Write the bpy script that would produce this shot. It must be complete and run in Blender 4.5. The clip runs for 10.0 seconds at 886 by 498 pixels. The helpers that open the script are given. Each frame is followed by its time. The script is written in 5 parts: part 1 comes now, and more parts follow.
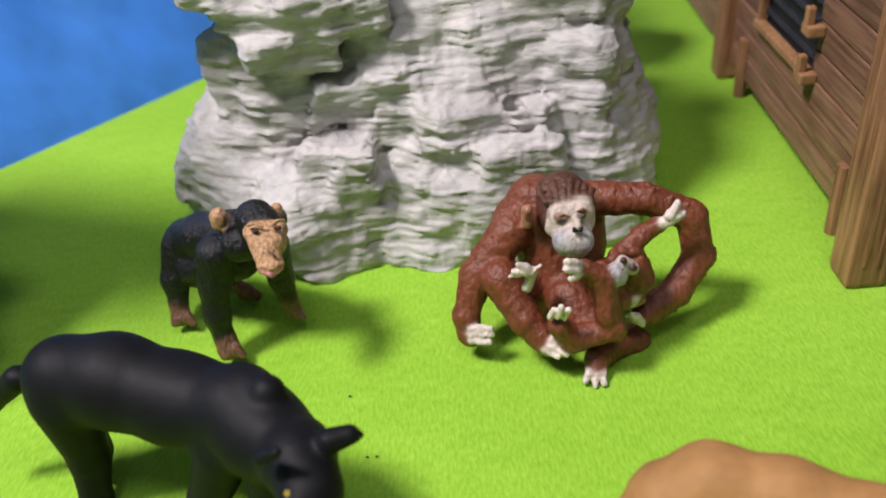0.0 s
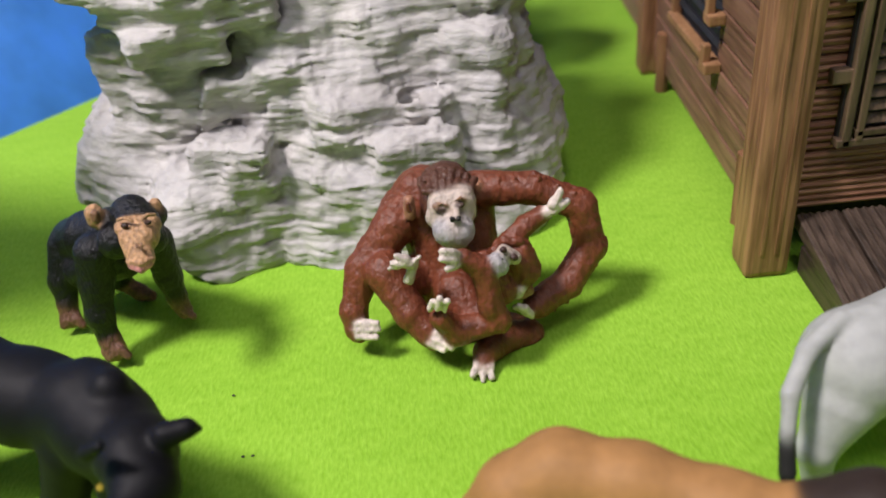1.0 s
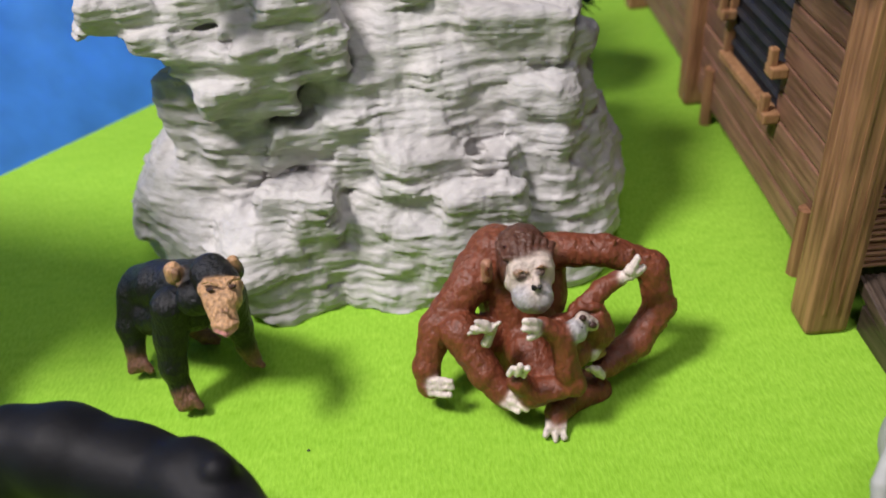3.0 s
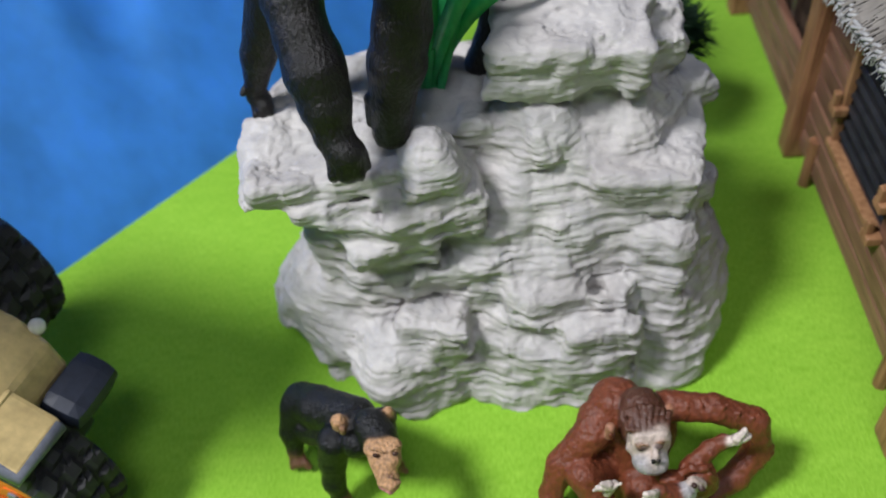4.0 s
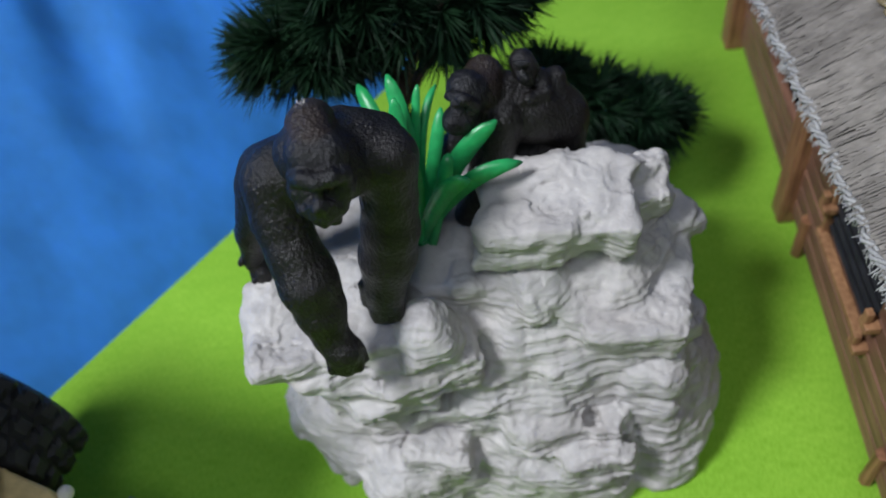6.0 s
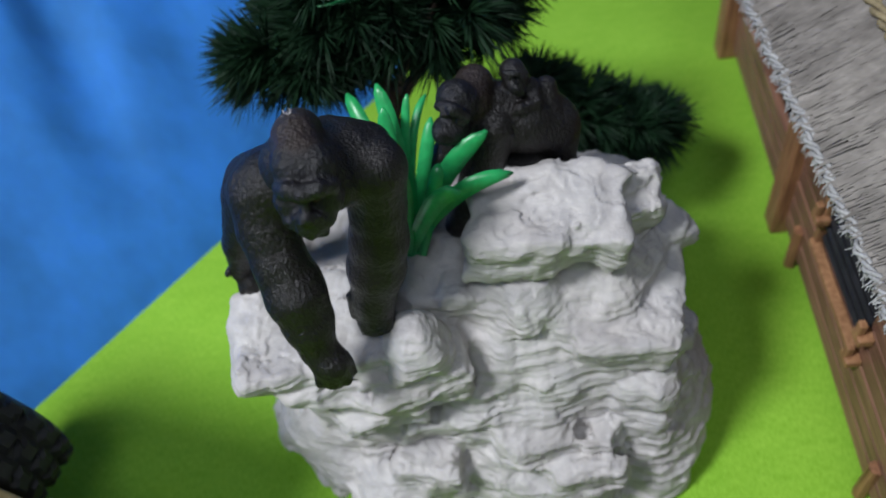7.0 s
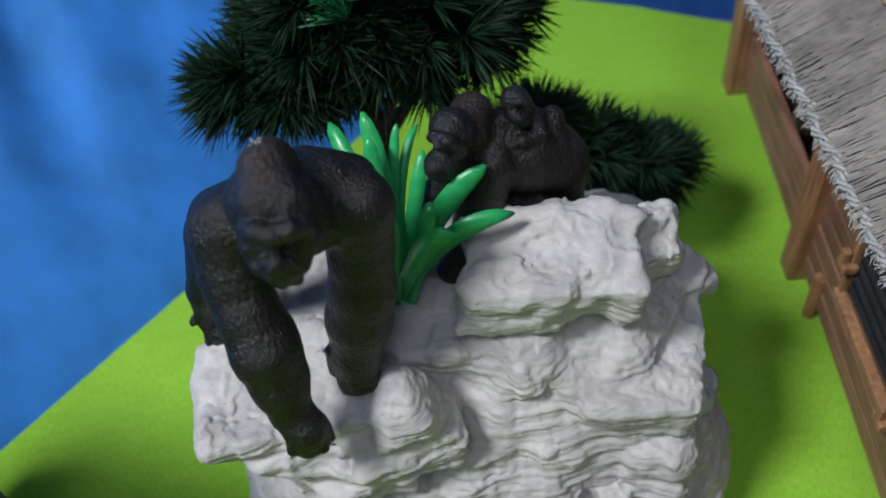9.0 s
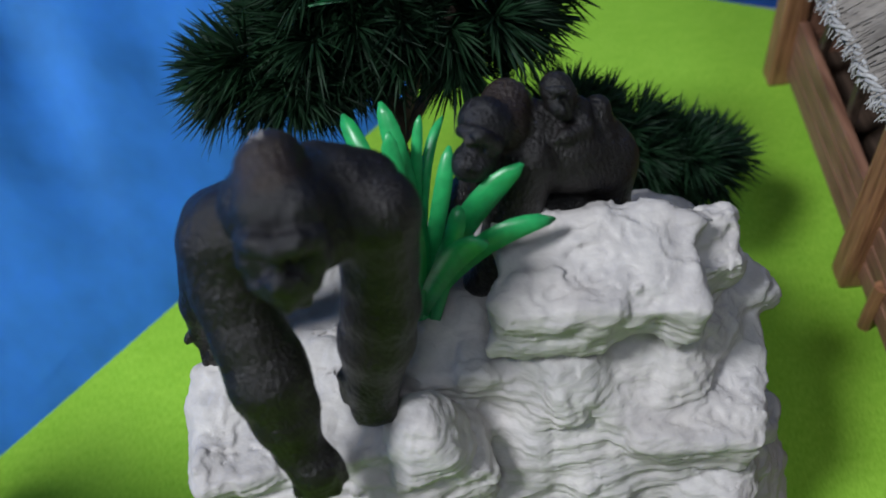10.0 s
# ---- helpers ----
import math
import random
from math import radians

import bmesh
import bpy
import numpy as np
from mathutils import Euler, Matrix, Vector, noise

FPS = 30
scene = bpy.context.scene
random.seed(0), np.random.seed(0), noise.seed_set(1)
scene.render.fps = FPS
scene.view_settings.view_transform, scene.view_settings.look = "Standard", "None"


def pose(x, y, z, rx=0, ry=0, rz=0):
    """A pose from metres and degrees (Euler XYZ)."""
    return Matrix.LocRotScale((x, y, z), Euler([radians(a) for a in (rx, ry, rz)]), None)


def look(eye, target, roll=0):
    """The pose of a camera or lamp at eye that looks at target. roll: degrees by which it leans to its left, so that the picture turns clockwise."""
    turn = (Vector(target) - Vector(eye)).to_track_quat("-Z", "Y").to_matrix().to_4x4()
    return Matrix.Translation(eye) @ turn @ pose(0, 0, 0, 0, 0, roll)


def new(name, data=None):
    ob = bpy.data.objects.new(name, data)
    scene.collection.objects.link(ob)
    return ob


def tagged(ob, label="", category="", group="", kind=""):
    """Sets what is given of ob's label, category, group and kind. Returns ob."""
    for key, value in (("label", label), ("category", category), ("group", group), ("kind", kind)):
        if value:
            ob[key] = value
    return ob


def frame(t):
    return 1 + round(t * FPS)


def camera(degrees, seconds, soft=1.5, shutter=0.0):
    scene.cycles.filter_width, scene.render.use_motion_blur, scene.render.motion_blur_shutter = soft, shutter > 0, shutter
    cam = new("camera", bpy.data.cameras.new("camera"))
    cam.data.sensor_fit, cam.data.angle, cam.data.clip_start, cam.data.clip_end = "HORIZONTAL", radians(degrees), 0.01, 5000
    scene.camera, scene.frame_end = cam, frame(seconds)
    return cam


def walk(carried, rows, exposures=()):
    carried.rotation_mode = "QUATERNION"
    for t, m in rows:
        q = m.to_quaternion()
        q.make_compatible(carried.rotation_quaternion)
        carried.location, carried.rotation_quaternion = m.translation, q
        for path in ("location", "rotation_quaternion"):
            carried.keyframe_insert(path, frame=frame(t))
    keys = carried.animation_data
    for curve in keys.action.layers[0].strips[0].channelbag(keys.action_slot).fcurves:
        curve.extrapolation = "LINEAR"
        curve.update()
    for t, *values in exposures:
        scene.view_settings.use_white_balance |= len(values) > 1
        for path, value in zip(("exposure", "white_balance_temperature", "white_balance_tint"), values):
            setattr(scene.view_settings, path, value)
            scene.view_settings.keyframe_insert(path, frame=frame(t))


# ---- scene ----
cam = camera(54.3, 10.0, soft=1.8)
cam.data.dof.use_dof, cam.data.dof.focus_distance, cam.data.dof.aperture_fstop = True, 0.275, 10.0
PATH = [
    (0, (0.023, 0.028, 0.2), (-0.027, 1.673, -0.938), -5.9),
    (0.5, (0.048, 0.027, 0.19), (0.013, 1.682, -0.932), -6.3),
    (1, (0.056, 0.028, 0.188), (0.034, 1.689, -0.926), -6.3),
    (1.5, (0.059, 0.029, 0.186), (0.041, 1.694, -0.921), -6.2),
    (2, (0.058, 0.028, 0.186), (0.036, 1.691, -0.924), -6.4),
    (2.2, (0.057, 0.028, 0.186), (0.033, 1.692, -0.923), -6.4),
    (3.3, (0.022, 0.056, 0.242), (0.017, 1.638, -0.982), -4.4),
    (3.5, (0.019, 0.066, 0.263), (-0.033, 1.612, -1.006), -5.4),
    (4, (0.01, 0.096, 0.33), (-0.133, 1.452, -1.133), -8.1),
    (4.2, (0.024, 0.119, 0.376), (-0.17, 1.376, -1.168), -11.0),
    (4.5, (0.022, 0.143, 0.424), (-0.119, 1.395, -1.129), -9.3),
    (5, (0.019, 0.154, 0.437), (-0.211, 1.395, -1.115), -12.8),
    (5.5, (0.027, 0.15, 0.417), (-0.194, 1.237, -1.246), -15.0),
    (5.7, (0.025, 0.157, 0.403), (-0.172, 1.33, -1.205), -13.9),
    (6.8, (0.028, 0.174, 0.401), (-0.156, 1.335, -1.217), -13.0),
    (7, (0.027, 0.171, 0.4), (-0.147, 1.353, -1.204), -12.7),
    (7.5, (0.029, 0.172, 0.399), (-0.143, 1.357, -1.203), -12.9),
    (8, (0.029, 0.175, 0.397), (-0.139, 1.369, -1.199), -12.7),
    (8.5, (0.026, 0.181, 0.394), (-0.133, 1.399, -1.184), -11.5),
    (9, (0.024, 0.195, 0.374), (-0.121, 1.444, -1.181), -10.7),
    (9.5, (0.021, 0.209, 0.36), (-0.137, 1.44, -1.208), -10.7),
    (10, (0.016, 0.221, 0.35), (-0.15, 1.459, -1.212), -11.3),
]

walk(cam, [(t, look(eye, target, roll)) for t, eye, target, roll in PATH],
     [(0.0, -0.38, 6450, 20), (2.2, -0.46, 6450, 20), (3.5, -0.42, 6300, 15), (4.5, -0.85, 5850, 11), (7.0, -0.8, 5850, 11), (10.0, -0.88, 5850, 11)])

# ---- world and light ----
world = bpy.data.worlds.new("room_air")
scene.world = world
world.use_nodes = True
world.node_tree.nodes["Background"].inputs[0].default_value = (0.75, 0.85, 1.0, 1)
world.node_tree.nodes["Background"].inputs[1].default_value = 0.11


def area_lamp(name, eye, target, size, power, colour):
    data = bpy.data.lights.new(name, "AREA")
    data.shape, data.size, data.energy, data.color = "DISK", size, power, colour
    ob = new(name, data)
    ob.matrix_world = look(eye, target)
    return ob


area_lamp("key_lamp", (-0.74, -0.05, 1.45), (0.0, 0.42, 0.05), 0.34, 47.0, (1.0, 0.97, 0.93))
# fill with no known source, added to brighten the cloth and the rock's front
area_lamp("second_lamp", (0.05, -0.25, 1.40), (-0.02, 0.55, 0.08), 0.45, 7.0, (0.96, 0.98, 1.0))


# ---- materials ----
def nodes_of(name, rough=0.6, metal=0.0, coat=0.0, spec=0.5):
    m = bpy.data.materials.new(name)
    m.use_nodes = True
    nt = m.node_tree
    b = nt.nodes["Principled BSDF"]
    b.inputs["Roughness"].default_value = rough
    b.inputs["Metallic"].default_value = metal
    b.inputs["Coat Weight"].default_value = coat
    b.inputs["Specular IOR Level"].default_value = spec
    return m, nt, b


def noise_node(nt, scale, detail=4.0, stretch=(1, 1, 1), rough=0.55):
    co = nt.nodes.new("ShaderNodeTexCoord")
    mp = nt.nodes.new("ShaderNodeMapping")
    mp.inputs["Scale"].default_value = stretch
    n = nt.nodes.new("ShaderNodeTexNoise")
    n.inputs["Scale"].default_value, n.inputs["Detail"].default_value, n.inputs["Roughness"].default_value = scale, detail, rough
    nt.links.new(co.outputs["Object"], mp.inputs[0])
    nt.links.new(mp.outputs[0], n.inputs["Vector"])
    return n


def ramp(nt, fac, stops):
    r = nt.nodes.new("ShaderNodeValToRGB")
    while len(r.color_ramp.elements) < len(stops):
        r.color_ramp.elements.new(0.5)
    for e, (p, c) in zip(r.color_ramp.elements, stops):
        e.position, e.color = p, (*c, 1)
    nt.links.new(fac, r.inputs[0])
    return r


def bump(nt, b, height, strength, dist):
    n = nt.nodes.new("ShaderNodeBump")
    n.inputs["Strength"].default_value, n.inputs["Distance"].default_value = strength, dist
    nt.links.new(height, n.inputs["Height"])
    nt.links.new(n.outputs[0], b.inputs["Normal"])
    return n


def mix(nt, kind, a, b, fac=1.0):
    n = nt.nodes.new("ShaderNodeMix")
    n.data_type, n.blend_type = "RGBA", kind
    n.inputs[0].default_value = fac
    for k, v in ((6, a), (7, b)):
        if isinstance(v, tuple):
            n.inputs[k].default_value = (*v, 1)
        else:
            nt.links.new(v, n.inputs[k])
    return n.outputs[2]


def simple(name, a, b_, scale, rough=0.6, bump_s=0.3, bump_d=0.0005, stretch=(1, 1, 1), metal=0.0, coat=0.0, spec=0.5, fine=6.0):
    """A paint, plastic or cloth with a coarse change of tone and a fine relief."""
    m, nt, b = nodes_of(name, rough, metal, coat, spec)
    n1 = noise_node(nt, scale, 4.0, stretch)
    n2 = noise_node(nt, scale * fine, 3.0, stretch)
    c = ramp(nt, n1.outputs["Fac"], [(0.3, a), (0.7, b_)])
    g = ramp(nt, n2.outputs["Fac"], [(0.3, (0.8, 0.8, 0.8)), (0.7, (1.1, 1.1, 1.1))])
    nt.links.new(mix(nt, "MULTIPLY", c.outputs[0], g.outputs[0]), b.inputs["Base Color"])
    bump(nt, b, n2.outputs["Fac"], bump_s, bump_d)
    return m


def painted(name, rough, scale, bump_s, bump_d, wear=0.25, spec=0.5, stretch=(1, 1, 1)):
    """Moulded plastic whose paint follows the mesh's own colour layer, with grain in the relief."""
    m, nt, b = nodes_of(name, rough, spec=spec)
    at = nt.nodes.new("ShaderNodeAttribute")
    at.attribute_name = "paint"
    n1 = noise_node(nt, scale, 5.0, stretch)
    n2 = noise_node(nt, scale * 0.18, 3.0)
    g = ramp(nt, n1.outputs["Fac"], [(0.3, (1 - wear,) * 3), (0.72, (1 + wear,) * 3)])
    g2 = ramp(nt, n2.outputs["Fac"], [(0.3, (0.88, 0.88, 0.88)), (0.7, (1.1, 1.1, 1.1))])
    c = mix(nt, "MULTIPLY", at.outputs["Color"], g.outputs[0])
    nt.links.new(mix(nt, "MULTIPLY", c, g2.outputs[0]), b.inputs["Base Color"])
    bump(nt, b, n1.outputs["Fac"], bump_s, bump_d)
    return m


def wood(name, dark, light, axis, rough=0.5, grain=420.0):
    m, nt, b = nodes_of(name, rough)
    st = [1.0, 1.0, 1.0]
    st[axis] = 0.06
    n1 = noise_node(nt, grain, 5.0, tuple(st))
    n2 = noise_node(nt, 40.0, 3.0)
    c = ramp(nt, n1.outputs["Fac"], [(0.34, dark), (0.62, light)])
    info = nt.nodes.new("ShaderNodeObjectInfo")
    r = ramp(nt, info.outputs["Random"], [(0.0, (0.8, 0.78, 0.78)), (1.0, (1.12, 1.1, 1.08))])
    g = ramp(nt, n2.outputs["Fac"], [(0.3, (0.82, 0.82, 0.82)), (0.7, (1.1, 1.1, 1.1))])
    c2 = mix(nt, "MULTIPLY", c.outputs[0], r.outputs[0])
    nt.links.new(mix(nt, "MULTIPLY", c2, g.outputs[0]), b.inputs["Base Color"])
    bump(nt, b, n1.outputs["Fac"], 0.6, 0.0008)
    return m


def felt():
    m, nt, b = nodes_of("green_felt", 0.95, spec=0.1)
    n1 = noise_node(nt, 9.0, 3.0)
    n2 = noise_node(nt, 900.0, 4.0, (1.0, 0.35, 1.0))
    n3 = noise_node(nt, 160.0, 3.0, (0.5, 1.0, 1.0))
    c = ramp(nt, n1.outputs["Fac"], [(0.3, (0.232, 0.465, 0.028)), (0.7, (0.275, 0.525, 0.038))])
    g = ramp(nt, n2.outputs["Fac"], [(0.3, (0.80, 0.84, 0.7)), (0.72, (1.14, 1.1, 1.5))])
    g3 = ramp(nt, n3.outputs["Fac"], [(0.3, (0.93, 0.95, 0.9)), (0.7, (1.05, 1.03, 1.1))])
    c2 = mix(nt, "MULTIPLY", c.outputs[0], g.outputs[0])
    nt.links.new(mix(nt, "MULTIPLY", c2, g3.outputs[0]), b.inputs["Base Color"])
    b.inputs["Sheen Weight"].default_value = 0.06
    bump(nt, b, n2.outputs["Fac"], 0.5, 0.0008)
    return m


def rock_paint():
    m, nt, b = nodes_of("moulded_rock", 0.62, spec=0.35)
    n1 = noise_node(nt, 26.0, 4.0)
    n2 = noise_node(nt, 520.0, 4.0, (0.35, 0.35, 1.0))
    n3 = noise_node(nt, 75.0, 4.0)
    c = ramp(nt, n1.outputs["Fac"], [(0.3, (0.40, 0.375, 0.36)), (0.5, (0.49, 0.47, 0.455)), (0.72, (0.54, 0.525, 0.505))])
    g = ramp(nt, n2.outputs["Fac"], [(0.3, (0.86, 0.86, 0.87)), (0.7, (1.06, 1.06, 1.05))])
    g3 = ramp(nt, n3.outputs["Fac"], [(0.3, (0.88, 0.885, 0.9)), (0.68, (1.05, 1.045, 1.03))])
    c2 = mix(nt, "MULTIPLY", c.outputs[0], g.outputs[0])
    nt.links.new(mix(nt, "MULTIPLY", c2, g3.outputs[0]), b.inputs["Base Color"])
    bump(nt, b, n2.outputs["Fac"], 0.7, 0.0010)
    return m


FELT = felt()
ROCK = rock_paint()
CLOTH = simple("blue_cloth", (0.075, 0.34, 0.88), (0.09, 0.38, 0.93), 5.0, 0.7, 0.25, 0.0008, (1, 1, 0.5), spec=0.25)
# the blue cloth again, darkened: the back sheet's shade is in this colour
CLOTH_SHADED = simple("shaded_blue_cloth", (0.03, 0.11, 0.42), (0.04, 0.14, 0.5), 14.0, 0.8, 0.25, 0.0008, spec=0.2)
TABLE = simple("grey_table", (0.22, 0.22, 0.23), (0.28, 0.28, 0.29), 5.0, 0.6)
WALLPAINT = simple("room_paint", (0.72, 0.72, 0.70), (0.78, 0.78, 0.76), 2.0, 0.85)
WOOD_POST = wood("post_wood", (0.17, 0.075, 0.035), (0.38, 0.195, 0.10), 2)
# side wood toned below the front wood, with shade put into its colour
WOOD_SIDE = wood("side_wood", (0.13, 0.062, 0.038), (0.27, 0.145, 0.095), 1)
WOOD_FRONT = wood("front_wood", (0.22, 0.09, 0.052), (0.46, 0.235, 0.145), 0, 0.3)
WOOD_DARK = wood("deck_wood", (0.025, 0.017, 0.012), (0.085, 0.058, 0.042), 1, 0.5)
WOOD_LIGHT = wood("latch_wood", (0.24, 0.12, 0.055), (0.40, 0.22, 0.11), 2)
WOOD_FRAME = wood("frame_wood", (0.05, 0.034, 0.022), (0.16, 0.105, 0.065), 2, 0.45)
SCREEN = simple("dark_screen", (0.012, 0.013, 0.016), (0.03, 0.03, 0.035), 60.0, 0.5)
THATCH = simple("grey_thatch", (0.17, 0.155, 0.14), (0.34, 0.315, 0.285), 70.0, 0.8, 0.3, 0.0006, (0.15, 1, 1), spec=0.2)
ROPE = simple("grey_cord", (0.30, 0.30, 0.30), (0.46, 0.46, 0.45), 150.0, 0.85, 0.5, 0.0006, spec=0.2)
STRAW = simple("straw_cord", (0.20, 0.16, 0.09), (0.34, 0.28, 0.16), 160.0, 0.85, 0.5, 0.0006, spec=0.2)
LEAF = simple("leaf_plastic", (0.022, 0.27, 0.07), (0.04, 0.38, 0.115), 50.0, 0.34, 0.15, 0.0004, spec=0.5)
NEEDLE = simple("needle_plastic", (0.004, 0.015, 0.007), (0.011, 0.036, 0.013), 80.0, 0.6, 0.2, 0.0003, spec=0.2)
NEEDLE_BRIGHT = simple("bright_needle", (0.01, 0.12, 0.035), (0.02, 0.19, 0.05), 80.0, 0.4, 0.2, 0.0003)
BARK = simple("trunk_bark", (0.05, 0.03, 0.02), (0.12, 0.075, 0.05), 120.0, 0.75, 0.6, 0.001, (1, 1, 0.3))
RUBBER = simple("tyre_rubber", (0.012, 0.012, 0.014), (0.026, 0.026, 0.028), 90.0, 0.6, 0.3, 0.0004)
ORANGE = simple("orange_plastic", (0.72, 0.13, 0.012), (0.85, 0.18, 0.02), 40.0, 0.4, 0.1, 0.0003)
BEIGE = simple("beige_plastic", (0.50, 0.37, 0.16), (0.58, 0.44, 0.20), 40.0, 0.45, 0.12, 0.0003)
GREYBAR = simple("grey_plastic", (0.13, 0.14, 0.17), (0.19, 0.20, 0.24), 60.0, 0.4, 0.15, 0.0003)
NAVY = simple("navy_plastic", (0.014, 0.018, 0.035), (0.03, 0.036, 0.06), 60.0, 0.5, 0.15, 0.0003)
LAMPWHITE = simple("pale_plastic", (0.7, 0.66, 0.6), (0.78, 0.75, 0.7), 60.0, 0.3, 0.1, 0.0002)
SPECK = simple("dark_speck", (0.02, 0.02, 0.02), (0.04, 0.03, 0.03), 60.0, 0.8)
COAT_FUR = painted("moulded_fur", 0.40, 850.0, 1.0, 0.0011, 0.45, spec=0.45, stretch=(1, 1, 0.5))
COAT_RUST = painted("moulded_long_hair", 0.46, 560.0, 0.8, 0.0011, 0.28, stretch=(1, 1, 0.6))
COAT_SMOOTH = painted("moulded_short_coat", 0.6, 260.0, 0.25, 0.0006, 0.10, spec=0.2)


# ---- mesh tools ----
def part(name, bm, material, parent=None, label="", smooth=False):
    """Links a bmesh as one mesh object, under its thing or part."""
    me = bpy.data.meshes.new(name)
    bm.to_mesh(me)
    bm.free()
    me.materials.append(material)
    if smooth:
        me.polygons.foreach_set("use_smooth", [True] * len(me.polygons))
    ob = new(name, me)
    if parent is not None:
        ob.parent = parent
        ob.matrix_parent_inverse = parent.matrix_world.inverted()
    if label:
        tagged(ob, label)
    return ob


def thing(name, at, label, category, group="", kind=""):
    ob = new(name)
    ob.empty_display_size = 0.01
    ob.matrix_world = pose(*at)
    return tagged(ob, label, category, group, kind)


def box_bm(bm, c, half, m=None, bevel=0.0):
    r = bmesh.ops.create_cube(bm, size=2.0)
    vs = r["verts"]
    for v in vs:
        v.co = Vector((v.co.x * half[0], v.co.y * half[1], v.co.z * half[2]))
    if bevel:
        es = list({e for v in vs for e in v.link_edges})
        r = bmesh.ops.bevel(bm, geom=es, offset=bevel, segments=2, affect="EDGES", profile=0.6)
        vs = list({v for f in r["faces"] for v in f.verts} | {v for v in vs if v.is_valid})
    m = (Matrix.Translation(c) @ m) if m is not None else Matrix.Translation(c)
    for v in vs:
        v.co = m @ v.co
    return vs


def box(name, c, half, material, parent, m=None, bevel=0.0006, label=""):
    bm = bmesh.new()
    box_bm(bm, c, half, m, bevel)
    return part(name, bm, material, parent, label)


def tube_bm(bm, pts, radii, sides=8, closed=False):
    """A round bar along points."""
    rings = []
    n = len(pts)
    pts = [Vector(p) for p in pts]
    for i, p in enumerate(pts):
        a = pts[(i - 1) % n] if closed or i else pts[0]
        b = pts[(i + 1) % n] if closed or i < n - 1 else pts[-1]
        d = (b - a).normalized()
        q = d.to_track_quat("Z", "Y")
        r = radii[i] if isinstance(radii, (list, tuple)) else radii
        rings.append([bm.verts.new(p + q @ Vector((r * math.cos(6.28319 * k / sides), r * math.sin(6.28319 * k / sides), 0))) for k in range(sides)])
    for i in range(n if closed else n - 1):
        a, b = rings[i], rings[(i + 1) % n]
        for k in range(sides):
            bm.faces.new((a[k], a[(k + 1) % sides], b[(k + 1) % sides], b[k]))
    if not closed:
        bm.faces.new(list(reversed(rings[0])))
        bm.faces.new(rings[-1])


# ---- moulded forms: distance fields made into meshes ----
def value_noise(P, scale, seed=0):
    Q = P * scale
    I = np.floor(Q).astype(np.int64)
    f = (Q - I).astype(np.float32)
    f = f * f * (3 - 2 * f)

    def h(dx, dy, dz):
        n = (I[:, 0] + dx) * 73856093 ^ (I[:, 1] + dy) * 19349663 ^ (I[:, 2] + dz) * 83492791 ^ (seed * 2654435761)
        n = (n ^ (n >> 13)) * 1274126177
        return ((n ^ (n >> 16)) & 0xFFFF).astype(np.float32) / 65535.0

    x, y, z = f[:, 0], f[:, 1], f[:, 2]
    a = h(0, 0, 0) * (1 - x) + h(1, 0, 0) * x
    b = h(0, 1, 0) * (1 - x) + h(1, 1, 0) * x
    c = h(0, 0, 1) * (1 - x) + h(1, 0, 1) * x
    d = h(0, 1, 1) * (1 - x) + h(1, 1, 1) * x
    return ((a * (1 - y) + b * y) * (1 - z) + (c * (1 - y) + d * y) * z) * 2 - 1


def d_limb(P, a, b):
    A, B = np.array(a[:3], np.float32), np.array(b[:3], np.float32)
    ba = B - A
    t = np.clip(((P - A) @ ba) / max(float(ba @ ba), 1e-12), 0, 1)
    return np.linalg.norm(P - A - t[:, None] * ba, axis=1) - (a[3] + (b[3] - a[3]) * t)


def turned(P, c, turn):
    Q = P - np.array(c, np.float32)
    if turn:
        Q = Q @ np.array(Euler([radians(v) for v in turn]).to_matrix(), np.float32)
    return Q


def d_ball(P, c, r, turn=None):
    Q = turned(P, c, turn)
    r = np.array(r, np.float32)
    k0 = np.linalg.norm(Q / r, axis=1)
    k1 = np.linalg.norm(Q / (r * r), axis=1)
    return k0 * (k0 - 1) / np.maximum(k1, 1e-9)


def d_block(P, c, half, round_, turn=None):
    Q = np.abs(turned(P, c, turn)) - (np.array(half, np.float32) - round_)
    return np.linalg.norm(np.maximum(Q, 0), axis=1) + np.minimum(Q.max(axis=1), 0) - round_


def join(a, b, k):
    h = np.maximum(k - np.abs(a - b), 0) / k
    return np.minimum(a, b) - h * h * k * 0.25


def cut(a, b, k):
    return -join(-a, b, k)


